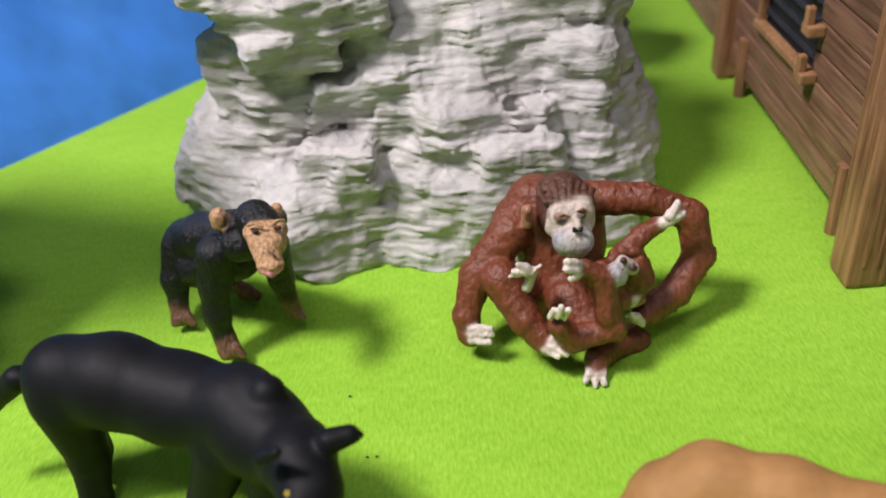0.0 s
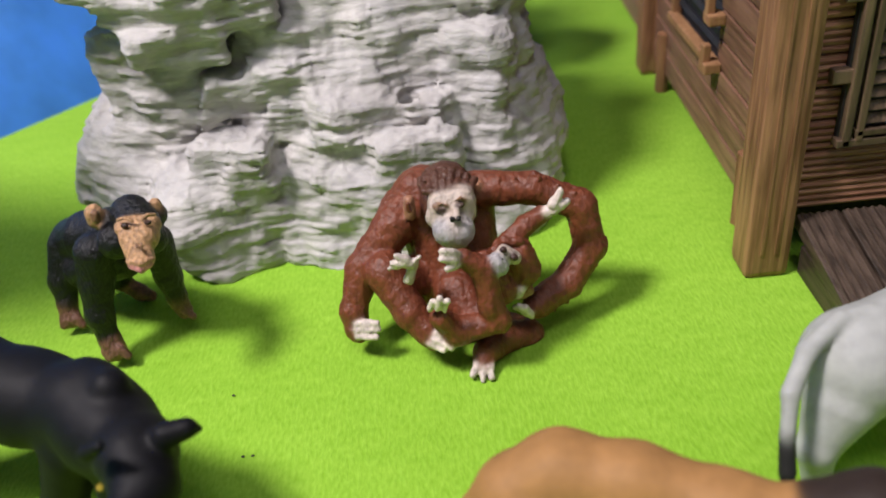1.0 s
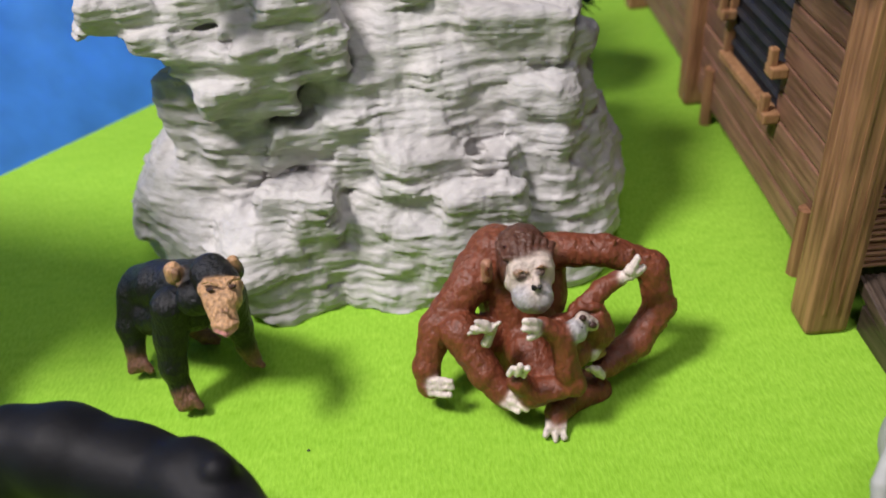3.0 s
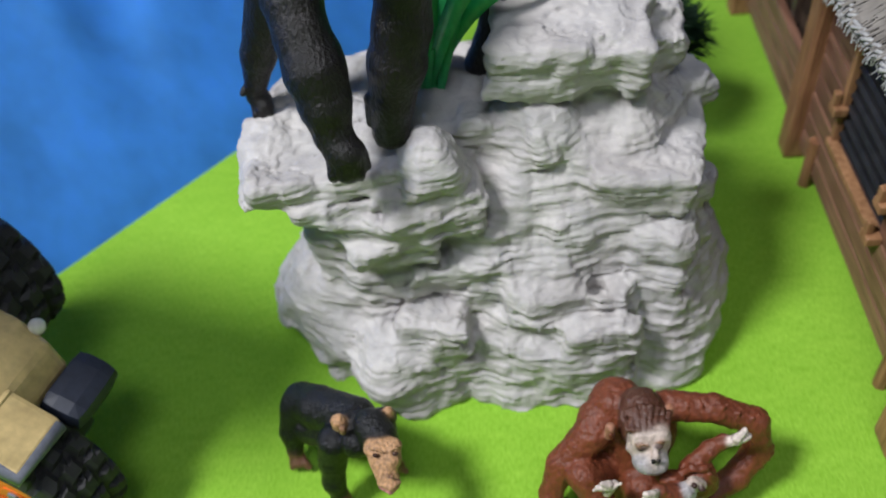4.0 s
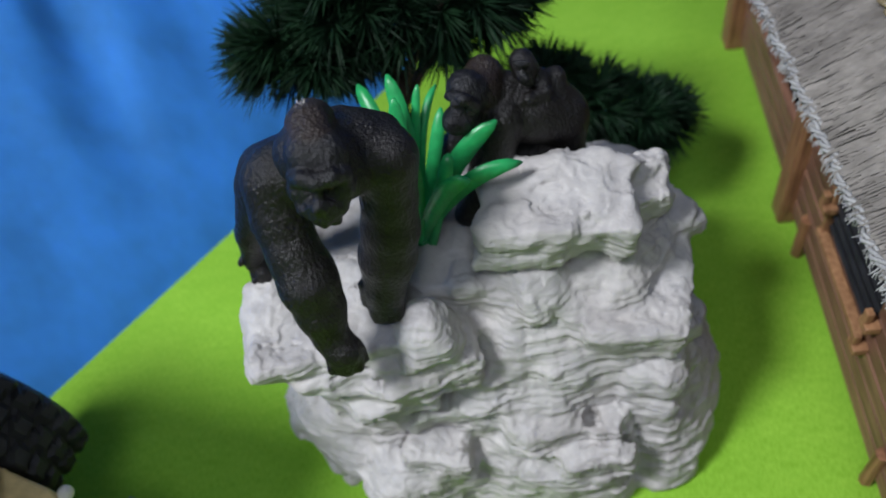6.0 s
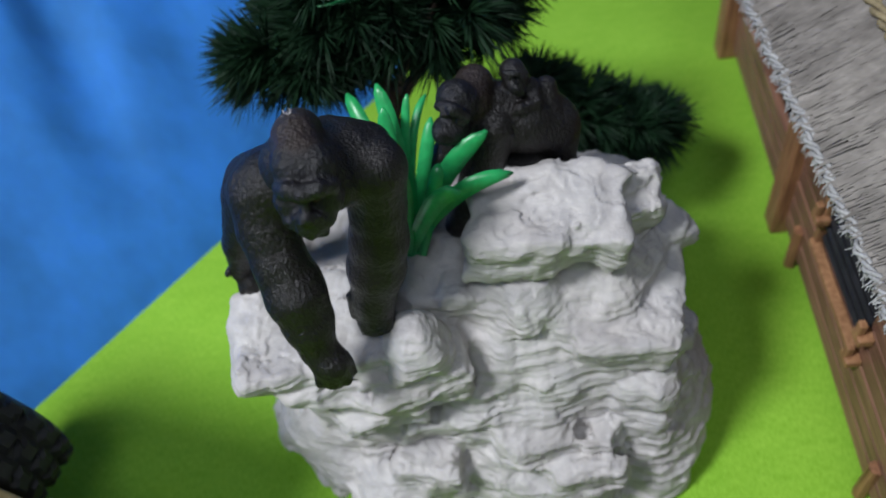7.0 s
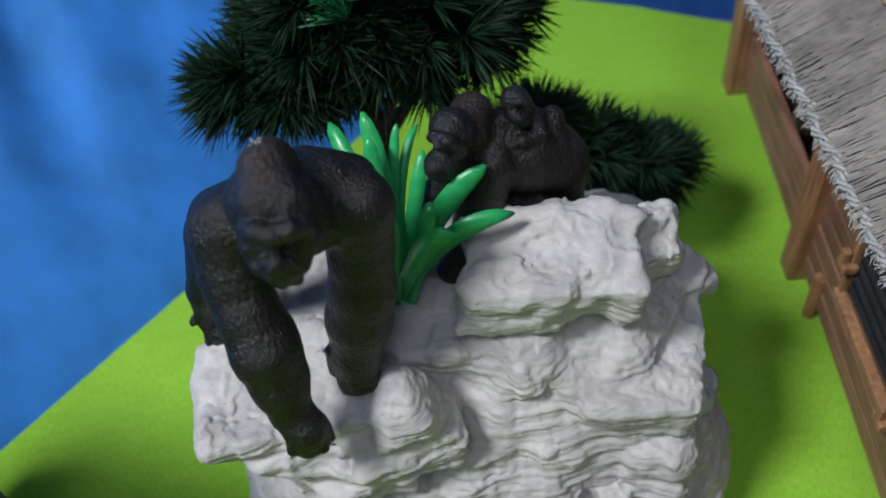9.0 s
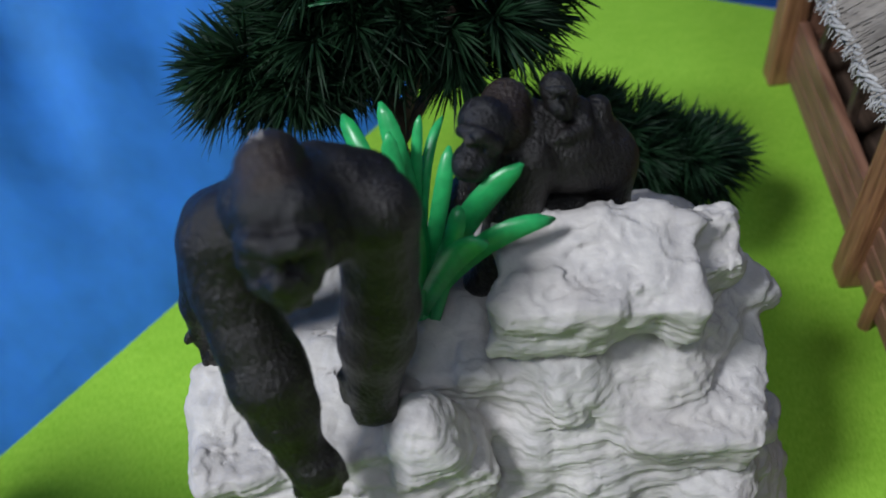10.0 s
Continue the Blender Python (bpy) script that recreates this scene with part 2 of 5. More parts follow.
def net(field, low, high, step, relax=0):
    """Turns a distance field into vertices and quads (surface nets, evaluated near the surface only)."""
    low, high = np.array(low), np.array(high)
    cs = step * 4
    nc = np.ceil((high - low) / cs).astype(int) + 1
    ax = [low[i] + cs * np.arange(nc[i]) for i in range(3)]
    C = np.stack(np.meshgrid(*ax, indexing="ij"), -1).reshape(-1, 3).astype(np.float32)
    D = field(C).reshape(nc)
    near = np.abs(D) < cs * 1.8
    n = (nc - 1) * 4 + 1
    full = np.repeat(np.repeat(np.repeat(D, 4, 0), 4, 1), 4, 2)
    mask = np.repeat(np.repeat(np.repeat(near, 4, 0), 4, 1), 4, 2)
    # centre each coarse sample on its fine ones
    full = full[2 : 2 + n[0], 2 : 2 + n[1], 2 : 2 + n[2]]
    mask = mask[2 : 2 + n[0], 2 : 2 + n[1], 2 : 2 + n[2]]
    n = np.array(full.shape)
    idx = np.argwhere(mask)
    full = full.copy()
    full[mask] = field((low + idx * step).astype(np.float32))
    s = full < 0
    corners = [(i, j, k) for i in (0, 1) for j in (0, 1) for k in (0, 1)]
    cnt = sum(s[i : n[0] - 1 + i, j : n[1] - 1 + j, k : n[2] - 1 + k].astype(np.int8) for i, j, k in corners)
    act = np.argwhere((cnt > 0) & (cnt < 8))
    vid = np.full(n - 1, -1, np.int64)
    vid[tuple(act.T)] = np.arange(len(act))
    acc, num = np.zeros((len(act), 3)), np.zeros(len(act))
    for p in range(8):
        for axis in range(3):
            a = corners[p]
            if a[axis]:
                continue
            b = list(a)
            b[axis] = 1
            va, vb = full[tuple((act + a).T)], full[tuple((act + b).T)]
            hit = (va < 0) != (vb < 0)
            t = va / np.where(hit, va - vb, 1)
            pos = np.tile(np.array(a, float), (len(act), 1))
            pos[:, axis] = t
            acc[hit] += pos[hit]
            num[hit] += 1
    V = low + (act + acc / num[:, None]) * step
    quads = []
    for axis in range(3):
        u, v = (axis + 1) % 3, (axis + 2) % 3
        sl0, sl1 = [slice(None)] * 3, [slice(None)] * 3
        sl0[axis], sl1[axis] = slice(0, -1), slice(1, None)
        a, b = s[tuple(sl0)], s[tuple(sl1)]
        for up in (True, False):
            e = np.argwhere((a & ~b) if up else (~a & b))
            e = e[(e[:, u] > 0) & (e[:, v] > 0) & (e[:, u] < n[u] - 1) & (e[:, v] < n[v] - 1)]
            du, dv = np.zeros(3, int), np.zeros(3, int)
            du[u], dv[v] = 1, 1
            q = np.stack([vid[tuple((e - du - dv).T)], vid[tuple((e - dv).T)], vid[tuple(e.T)], vid[tuple((e - du).T)]], 1)
            quads.append(q if up else q[:, ::-1])
    Q = np.concatenate(quads)
    for _ in range(relax):
        acc, num = np.zeros_like(V), np.zeros(len(V))
        for a, b in ((0, 1), (1, 2), (2, 3), (3, 0)):
            for i, j in ((a, b), (b, a)):
                for k in range(3):
                    acc[:, k] += np.bincount(Q[:, i], V[Q[:, j], k], len(V))
                num += np.bincount(Q[:, i], minlength=len(V))
        V = V * 0.4 + 0.6 * acc / np.maximum(num, 1)[:, None]
    return V, Q


def mesh_from(name, V, Q, material, colours=None):
    me = bpy.data.meshes.new(name)
    me.vertices.add(len(V))
    me.vertices.foreach_set("co", np.ascontiguousarray(V, np.float32).ravel())
    me.loops.add(Q.size)
    me.loops.foreach_set("vertex_index", Q.ravel().astype(np.int32))
    me.polygons.add(len(Q))
    me.polygons.foreach_set("loop_start", (np.arange(len(Q)) * Q.shape[1]).astype(np.int32))
    me.polygons.foreach_set("use_smooth", np.ones(len(Q), bool))
    me.update(calc_edges=True)
    me.validate()
    me.materials.append(material)
    if colours is not None:
        at = me.color_attributes.new("paint", "FLOAT_COLOR", "POINT")
        at.data.foreach_set("color", np.c_[colours, np.ones(len(colours))].astype(np.float32).ravel())
    return me


class Figure:
    """A moulded plastic animal: limbs that run into one another, each with its paint."""

    def __init__(self, blend=0.003):
        self.prims, self.blend = [], blend


def limb(s, colour, *stations):
    for a, b in zip(stations, stations[1:]):
        s.prims.append((a, b, colour))


def moulded(name, s, base, material, step, label, category, hair=0.0006, hair_scale=420.0, group="", soft=0.0007, shift=(0, 0, 0), relax=2):
    pts = np.array([p[k][:3] for p in s.prims for k in (0, 1)])
    rad = max(max(p[0][3], p[1][3]) for p in s.prims)
    low, high = pts.min(0) - rad * 0.6 - 0.008, pts.max(0) + rad * 0.6 + 0.008
    low[2] = base - 0.004

    def field(P):
        d = None
        for a, b, _ in s.prims:
            e = d_limb(P, a, b)
            small = min(a[3], b[3])
            d = e if d is None else join(d, e, min(s.blend, small * 0.5))
        n = value_noise(P * np.array((1, 1, 0.45), np.float32), hair_scale, 3) + 0.6 * value_noise(P * np.array((1, 1, 0.6), np.float32), hair_scale * 2.1, 5)
        return np.maximum(d + n * hair, base - P[:, 2])

    V, Q = net(field, low, high, step, relax)
    P = V.astype(np.float32)
    ds = np.stack([d_limb(P, a, b) - 0.00012 * i / len(s.prims) for i, (a, b, _) in enumerate(s.prims)])
    wts = np.exp(-(ds - ds.min(0)) / soft * 2.0)
    cols = np.array([p[2] for p in s.prims])
    col = (wts[:, :, None] * cols[:, None, :]).sum(0) / wts.sum(0)[:, None]
    c = Vector(((low[0] + high[0]) / 2, (low[1] + high[1]) / 2, base))
    ob = new(name, mesh_from(name, V - np.array(c), Q, material, col))
    ob.location = c + Vector(shift)
    return tagged(ob, label, category, group)


RUST, DARKRUST, PALE = (0.165, 0.043, 0.018), (0.085, 0.032, 0.018), (0.64, 0.55, 0.49)
SKIN, FACE, MUZZLE = (0.36, 0.17, 0.10), (0.50, 0.41, 0.345), (0.38, 0.36, 0.365)
DARK, BLACKFUR, TAN = (0.006, 0.005, 0.005), (0.0045, 0.0045, 0.0055), (0.47, 0.27, 0.135)
DARKTAN, PINK, BROWN = (0.26, 0.14, 0.075), (0.66, 0.27, 0.27), (0.17, 0.078, 0.048)
FUR, CROWN, FACEBLK = (0.0060, 0.0048, 0.0046), (0.021, 0.014, 0.0105), (0.0060, 0.0058, 0.0075)
JET, YELLOW, SAND, MANE = (0.0038, 0.0037, 0.0052), (0.6, 0.42, 0.05), (0.34, 0.175, 0.062), (0.03, 0.02, 0.016)
EYE = (0.035, 0.012, 0.008)
WHITE, HOOFBLK = (0.38, 0.39, 0.37), (0.02, 0.019, 0.02)


# ---- the setting ----
def sheet(name, corners, z0, z1, material, label, category, kind="structure"):
    bm = bmesh.new()
    lo = [bm.verts.new((x, y, z0)) for x, y in corners]
    hi = [bm.verts.new((x, y, z1)) for x, y in corners]
    n = len(corners)
    bm.faces.new(list(reversed(lo)))
    bm.faces.new(hi)
    for i in range(n):
        bm.faces.new((lo[i], lo[(i + 1) % n], hi[(i + 1) % n], hi[i]))
    return tagged(part(name, bm, material), label, category, kind=kind)


sheet("table", [(-1.1, -0.9), (1.1, -0.9), (1.1, 1.2), (-1.1, 1.2)], -0.03, -0.0025, TABLE, "plain grey table top under the green felt", "table")
sheet("ground", [(-0.62, -0.7), (0.9, -0.7), (0.9, 0.34), (0.190, 0.660), (0.128, 0.692), (0.052, 0.722), (-0.143, 0.499), (-0.240, 0.391), (-0.62, -0.03)], -0.0022, 0.0, FELT,
      "bright lime green felt sheet with fine fibres", "felt ground")


def curtain(name, line, z_top, lean, amp, material, label, seed, creases=()):
    """A hanging cloth: soft upright folds that lean and wander, a few sharp creases, with thickness."""
    bm = bmesh.new()
    nu, nv = 320, 56
    pts = [Vector((*p, 0)) for p in line]
    lens = [0.0]
    for a, b in zip(pts, pts[1:]):
        lens.append(lens[-1] + (b - a).length)

    def along(s):
        s = min(max(s, 0.0), lens[-1])
        k = max(j for j in range(len(pts) - 1) if lens[j] <= s + 1e-9)
        return pts[k].lerp(pts[k + 1], (s - lens[k]) / (lens[k + 1] - lens[k]))

    grid = []
    for i in range(nu + 1):
        s = lens[-1] * i / nu
        p = along(s)
        d = (along(s + 0.07) - along(s - 0.07)).normalized()
        out = Vector((-d.y, d.x, 0))
        row = []
        for j in range(nv + 1):
            v = -0.04 + 1.04 * j / nv
            z = z_top * v
            w = s + 0.10 * v + 0.015 * noise.noise((s * 6, v * 3, seed))
            f = noise.noise((w * 13, v * 0.8, seed + 3)) + 0.5 * noise.noise((w * 30, v * 1.2, seed + 7)) + 0.05 * noise.noise((w * 90, v * 4, seed + 9))
            fold = amp * f * min(1.0, 1.8 * max(0.0, v - 0.03))
            for at, size in creases:
                u = s - at - 0.38 * v - 0.008 * noise.noise((v * 14, at * 9, seed))
                ramp_up = max(0.0, 1 + u / 0.042) if u < 0 else max(0.0, 1 - u / 0.020)
                fold += size * min(1.0, 7 * max(0.0, v - 0.03)) * ramp_up * ramp_up * (3 - 2 * ramp_up)
            row.append(bm.verts.new(p + out * (lean * v + fold) + Vector((0, 0, z))))
        grid.append(row)
    for i in range(nu):
        for j in range(nv):
            bm.faces.new((grid[i][j], grid[i + 1][j], grid[i + 1][j + 1], grid[i][j + 1]))
    bmesh.ops.solidify(bm, geom=bm.faces[:], thickness=0.0012)
    return tagged(part(name, bm, material, smooth=True), label, "backdrop cloth", kind="structure")


curtain("backdrop", [(-0.75, -0.175), (-0.240, 0.392), (-0.143, 0.500), (0.054, 0.726)], 0.62, 0.60, 0.040, CLOTH, "sky blue cloth hanging in soft folds", 1.0,
        ((0.855, 0.017), (0.925, 0.006), (0.79, 0.004), (0.60, 0.008), (0.50, 0.009), (1.03, 0.008), (0.40, 0.009)))
curtain("backdrop", [(0.060, 0.724), (0.195, 0.664), (0.62, 0.475)], 0.6, 0.12, 0.015, CLOTH_SHADED, "blue cloth behind the felt, darkened for its shade", 5.0)


def wall(name, c, half):
    box(name, c, half, WALLPAINT, None, bevel=0.0)
    tagged(bpy.data.objects[name], "plain pale room wall", "wall", kind="structure")


wall("wall_north", (0, 2.06, 0.6), (2.0, 0.05, 1.4))
wall("wall_south", (0, -2.06, 0.6), (2.0, 0.05, 1.4))
wall("wall_west", (-2.06, 0, 0.6), (0.05, 2.0, 1.4))
wall("wall_east", (2.06, 0, 0.6), (0.05, 2.0, 1.4))
box("floor", (0, 0, -0.85), (2.1, 2.1, 0.05), TABLE, None, bevel=0.0)
tagged(bpy.data.objects["floor"], "plain dark room floor", "floor", kind="structure")


# ---- the moulded rock ----
def rock():
    def mass(P):
        # the mass wanders a little, so that no face is flat
        W = P + 0.005 * np.stack([value_noise(P, 38, 11), value_noise(P, 38, 12), 0.4 * value_noise(P, 38, 13)], 1)
        d = d_block(W, (0.010, 0.390, 0.050), (0.070, 0.046, 0.060), 0.016)
        k = 0.008

        def add(e, soft=0.004):
            nonlocal d
            d = join(d, e, soft)

        # the broad foot, its lobes round the front
        add(d_block(W, (0.008, 0.382, 0.014), (0.086, 0.060, 0.024), 0.016), k)
        add(d_ball(W, (-0.068, 0.360, 0.028), (0.024, 0.034, 0.034)), k)
        add(d_ball(W, (-0.074, 0.368, 0.010), (0.026, 0.034, 0.036)), 0.006)
        add(d_ball(W, (-0.034, 0.322, 0.010), (0.026, 0.024, 0.034)), 0.005)
        add(d_ball(W, (0.022, 0.322, 0.012), (0.032, 0.018, 0.040)), 0.005)
        add(d_block(W, (0.046, 0.326, 0.022), (0.018, 0.022, 0.030), 0.008, (4, 0, 6)), 0.005)
        add(d_ball(W, (0.077, 0.346, 0.012), (0.027, 0.034, 0.042)), 0.005)
        add(d_ball(W, (0.085, 0.362, 0.028), (0.020, 0.034, 0.036)), 0.004)
        # buttresses of the front
        add(d_block(W, (-0.046, 0.346, 0.058), (0.021, 0.018, 0.032), 0.008, (0, 0, -14)), 0.005)
        add(d_block(W, (0.000, 0.345, 0.045), (0.020, 0.022, 0.030), 0.008, (0, 0, 10)), 0.005)
        add(d_block(W, (0.074, 0.345, 0.046), (0.013, 0.022, 0.034), 0.006, (0, 4, -14)), 0.004)
        add(d_block(W, (0.022, 0.336, 0.030), (0.013, 0.020, 0.034), 0.005, (4, 0, 8)), 0.003)
        add(d_block(W, (-0.018, 0.330, 0.024), (0.016, 0.020, 0.030), 0.005, (6, 0, -10)), 0.003)
        # the sloping front between foot and top
        add(d_ball(W, (0.024, 0.372, 0.055), (0.058, 0.051, 0.062)), 0.006)
        # shelves, low to high
        add(d_block(W, (0.030, 0.337, 0.053), (0.034, 0.021, 0.0085), 0.0028, (3, 2, -5)), 0.003)
        add(d_block(W, (-0.010, 0.340, 0.066), (0.022, 0.018, 0.0075), 0.0028, (6, -3, 10)), 0.003)
        add(d_block(W, (0.046, 0.350, 0.071), (0.026, 0.020, 0.009), 0.0028, (8, 0, 12)), 0.003)
        add(d_block(W, (0.008, 0.351, 0.082), (0.024, 0.021, 0.010), 0.0028, (8, 3, -8)), 0.003)
        add(d_block(W, (0.022, 0.357, 0.095), (0.017, 0.018, 0.008), 0.0028, (10, -4, 6)), 0.003)
        add(d_block(W, (0.050, 0.352, 0.089), (0.009, 0.014, 0.012), 0.0028, (0, 0, -20)), 0.002)
        add(d_block(W, (0.072, 0.364, 0.078), (0.018, 0.026, 0.013), 0.0028, (0, 3, 10)), 0.003)
        add(d_block(W, (0.070, 0.358, 0.097), (0.018, 0.026, 0.009), 0.0028, (4, 4, -12)), 0.003)
        add(d_ball(W, (0.016, 0.370, 0.104), (0.022, 0.026, 0.017), (22, 0, 14)), 0.003)
        add(d_ball(W, (0.042, 0.366, 0.106), (0.022, 0.026, 0.018), (18, -6, -8)), 0.003)
        add(d_ball(W, (0.066, 0.372, 0.110), (0.018, 0.026, 0.016), (14, 6, -16)), 0.003)
        # fan of plates under the top block
        add(d_ball(W, (0.026, 0.361, 0.114), (0.021, 0.019, 0.016), (18, 0, 8)), 0.003)
        add(d_ball(W, (0.056, 0.362, 0.108), (0.019, 0.018, 0.015), (14, 0, -10)), 0.003)
        # the pillar beside the top block, broader at its head
        add(d_limb(W, (0.084, 0.388, 0.080, 0.010), (0.084, 0.386, 0.098, 0.008)), 0.004)
        add(d_block(W, (0.083, 0.387, 0.107), (0.011, 0.014, 0.008), 0.0028, (0, -14, 20)), 0.003)
        # the ledge that juts out, its underside in steps
        add(d_block(W, (-0.0570, 0.344, 0.1175), (0.029, 0.021, 0.0060), 0.0028, (0, 2, 6)), 0.002)
        add(d_block(W, (-0.0440, 0.342, 0.1085), (0.027, 0.018, 0.0050), 0.0028, (2, 5, 10)), 0.002)
        add(d_block(W, (-0.036, 0.340, 0.0985), (0.021, 0.019, 0.0070), 0.0028, (0, 8, -6)), 0.003)
        add(d_block(W, (-0.036, 0.334, 0.0870), (0.015, 0.016, 0.0070), 0.0028, (4, 6, 8)), 0.003)
        add(d_block(W, (-0.031, 0.378, 0.1115), (0.047, 0.026, 0.0105), 0.0028, (-2, 0, -6)), 0.003)
        add(d_ball(W, (-0.0165, 0.3345, 0.1180), (0.0150, 0.0120, 0.0135), (12, 0, 0)), 0.0012)
        add(d_block(W, (-0.016, 0.336, 0.1010), (0.016, 0.014, 0.0090), 0.0028, (6, 0, 10)), 0.002)
        add(d_block(W, (0.000, 0.370, 0.1130), (0.024, 0.018, 0.0090), 0.0028, (10, 6, 12)), 0.003)
        # the block on top
        add(d_block(W, (0.044, 0.376, 0.126), (0.026, 0.017, 0.012), 0.006), 0.003)
        add(d_block(W, (0.0385, 0.3680, 0.1450), (0.0300, 0.0185, 0.0095), 0.0028, (10, 0, -4)), 0.0012)
        add(d_block(W, (0.0400, 0.3665, 0.1365), (0.0260, 0.0165, 0.0055), 0.0028, (6, 2, -2)), 0.0012)
        add(d_block(W, (0.0720, 0.3790, 0.134), (0.0105, 0.0110, 0.0100), 0.0028, (8, 8, 20)), 0.002)
        # crevices
        d = cut(d, d_limb(W, (-0.034, 0.314, 0.080, 0.0040), (-0.030, 0.324, 0.060, 0.0030)), 0.003)
        d = cut(d, d_limb(W, (-0.030, 0.324, 0.060, 0.0030), (-0.040, 0.322, 0.030, 0.0020)), 0.003)
        d = cut(d, d_ball(W, (0.019, 0.305, 0.041), (0.009, 0.011, 0.007)), 0.004)
        d = cut(d, d_limb(W, (0.062, 0.318, 0.060, 0.0026), (0.058, 0.308, 0.014, 0.0030)), 0.003)
        d = cut(d, d_limb(W, (-0.012, 0.303, 0.036, 0.0025), (-0.011, 0.301, 0.0, 0.0030)), 0.004)
        d = cut(d, d_limb(W, (-0.004, 0.338, 0.112, 0.0020), (0.002, 0.326, 0.090, 0.0022)), 0.002)
        d = cut(d, d_limb(W, (0.040, 0.345, 0.100, 0.0016), (0.036, 0.334, 0.080, 0.0022)), 0.002)
        d = cut(d, d_limb(P, (0.0455, 0.3205, 0.078, 0.0023), (0.0455, 0.3225, 0.051, 0.0023)), 0.0006)

        return d

    def field(P):
        d = mass(P)
        # level faces carry flakes, upright ones the bedding
        level = np.clip((mass(P + np.array((0, 0, 0.002), np.float32)) - d) / 0.002, 0, 1)
        upright = 1 - 0.7 * level * level

        # bedding: wavy plates, each layer proud by its own amount, with a rounded lip
        def bedding(fz, fx, seed, warp):
            bend = warp * (value_noise(P, 24, seed) + 0.45 * value_noise(P, 70, seed + 1))
            zz = (P[:, 2] + bend) * fz
            layer = np.floor(zz)
            at = np.stack([P[:, 0] * fx + 0.37 * layer, P[:, 1] * fx - 0.61 * layer, layer], 1).astype(np.float32)
            n = value_noise(at, 1.0, seed + 2) + 0.5 * value_noise(at * np.array((2.3, 2.3, 1), np.float32), 1.0, seed + 3)
            lip = 1 - np.abs(2 * (zz - layer) - 1) ** 3
            return np.tanh(3.2 * n), lip

        a1, e1 = bedding(150.0, 55.0, 31, 0.0040)
        a2, e2 = bedding(390.0, 85.0, 41, 0.0028)
        d = d - upright * (0.0009 * a1 * (0.5 + 0.5 * e1) + 0.00055 * a2 * (0.35 + 0.65 * e2) + 0.0005 * (e2 - 0.6)) - 0.0005 * value_noise(P, 170, 25)
        # chunks: lobes that stand forward or fall back, parted by steps
        lump = P * np.array((1, 1, 0.8), np.float32)
        d = d - 0.0011 * np.tanh(5.0 * value_noise(lump, 62, 71)) - 0.0006 * np.tanh(5.0 * value_noise(lump, 125, 73))
        # flakes on the level faces
        flat = P * np.array((1, 1, 0.25), np.float32)
        u = (value_noise(flat, 80, 61) + 0.55 * value_noise(flat, 185, 62) + 0.22 * value_noise(flat, 420, 63)) * 2.0
        f = u - np.floor(u)
        d = d - (0.0004 + 0.0003 * level) * (np.floor(u) + np.clip(f * 6, 0, 1) - 0.3 * f)
        return np.maximum(d, -P[:, 2])

    V, Q = net(field, (-0.125, 0.275, -0.004), (0.130, 0.460, 0.166), 0.00085)
    me = mesh_from("rock", V - np.array((0.0, 0.37, 0.0)), Q, ROCK)
    ob = new("rock", me)
    ob.location = (0.0, 0.37, 0.0)
    return tagged(ob, "pale grey moulded toy rock with layered ledges on felt", "rock")


rock()


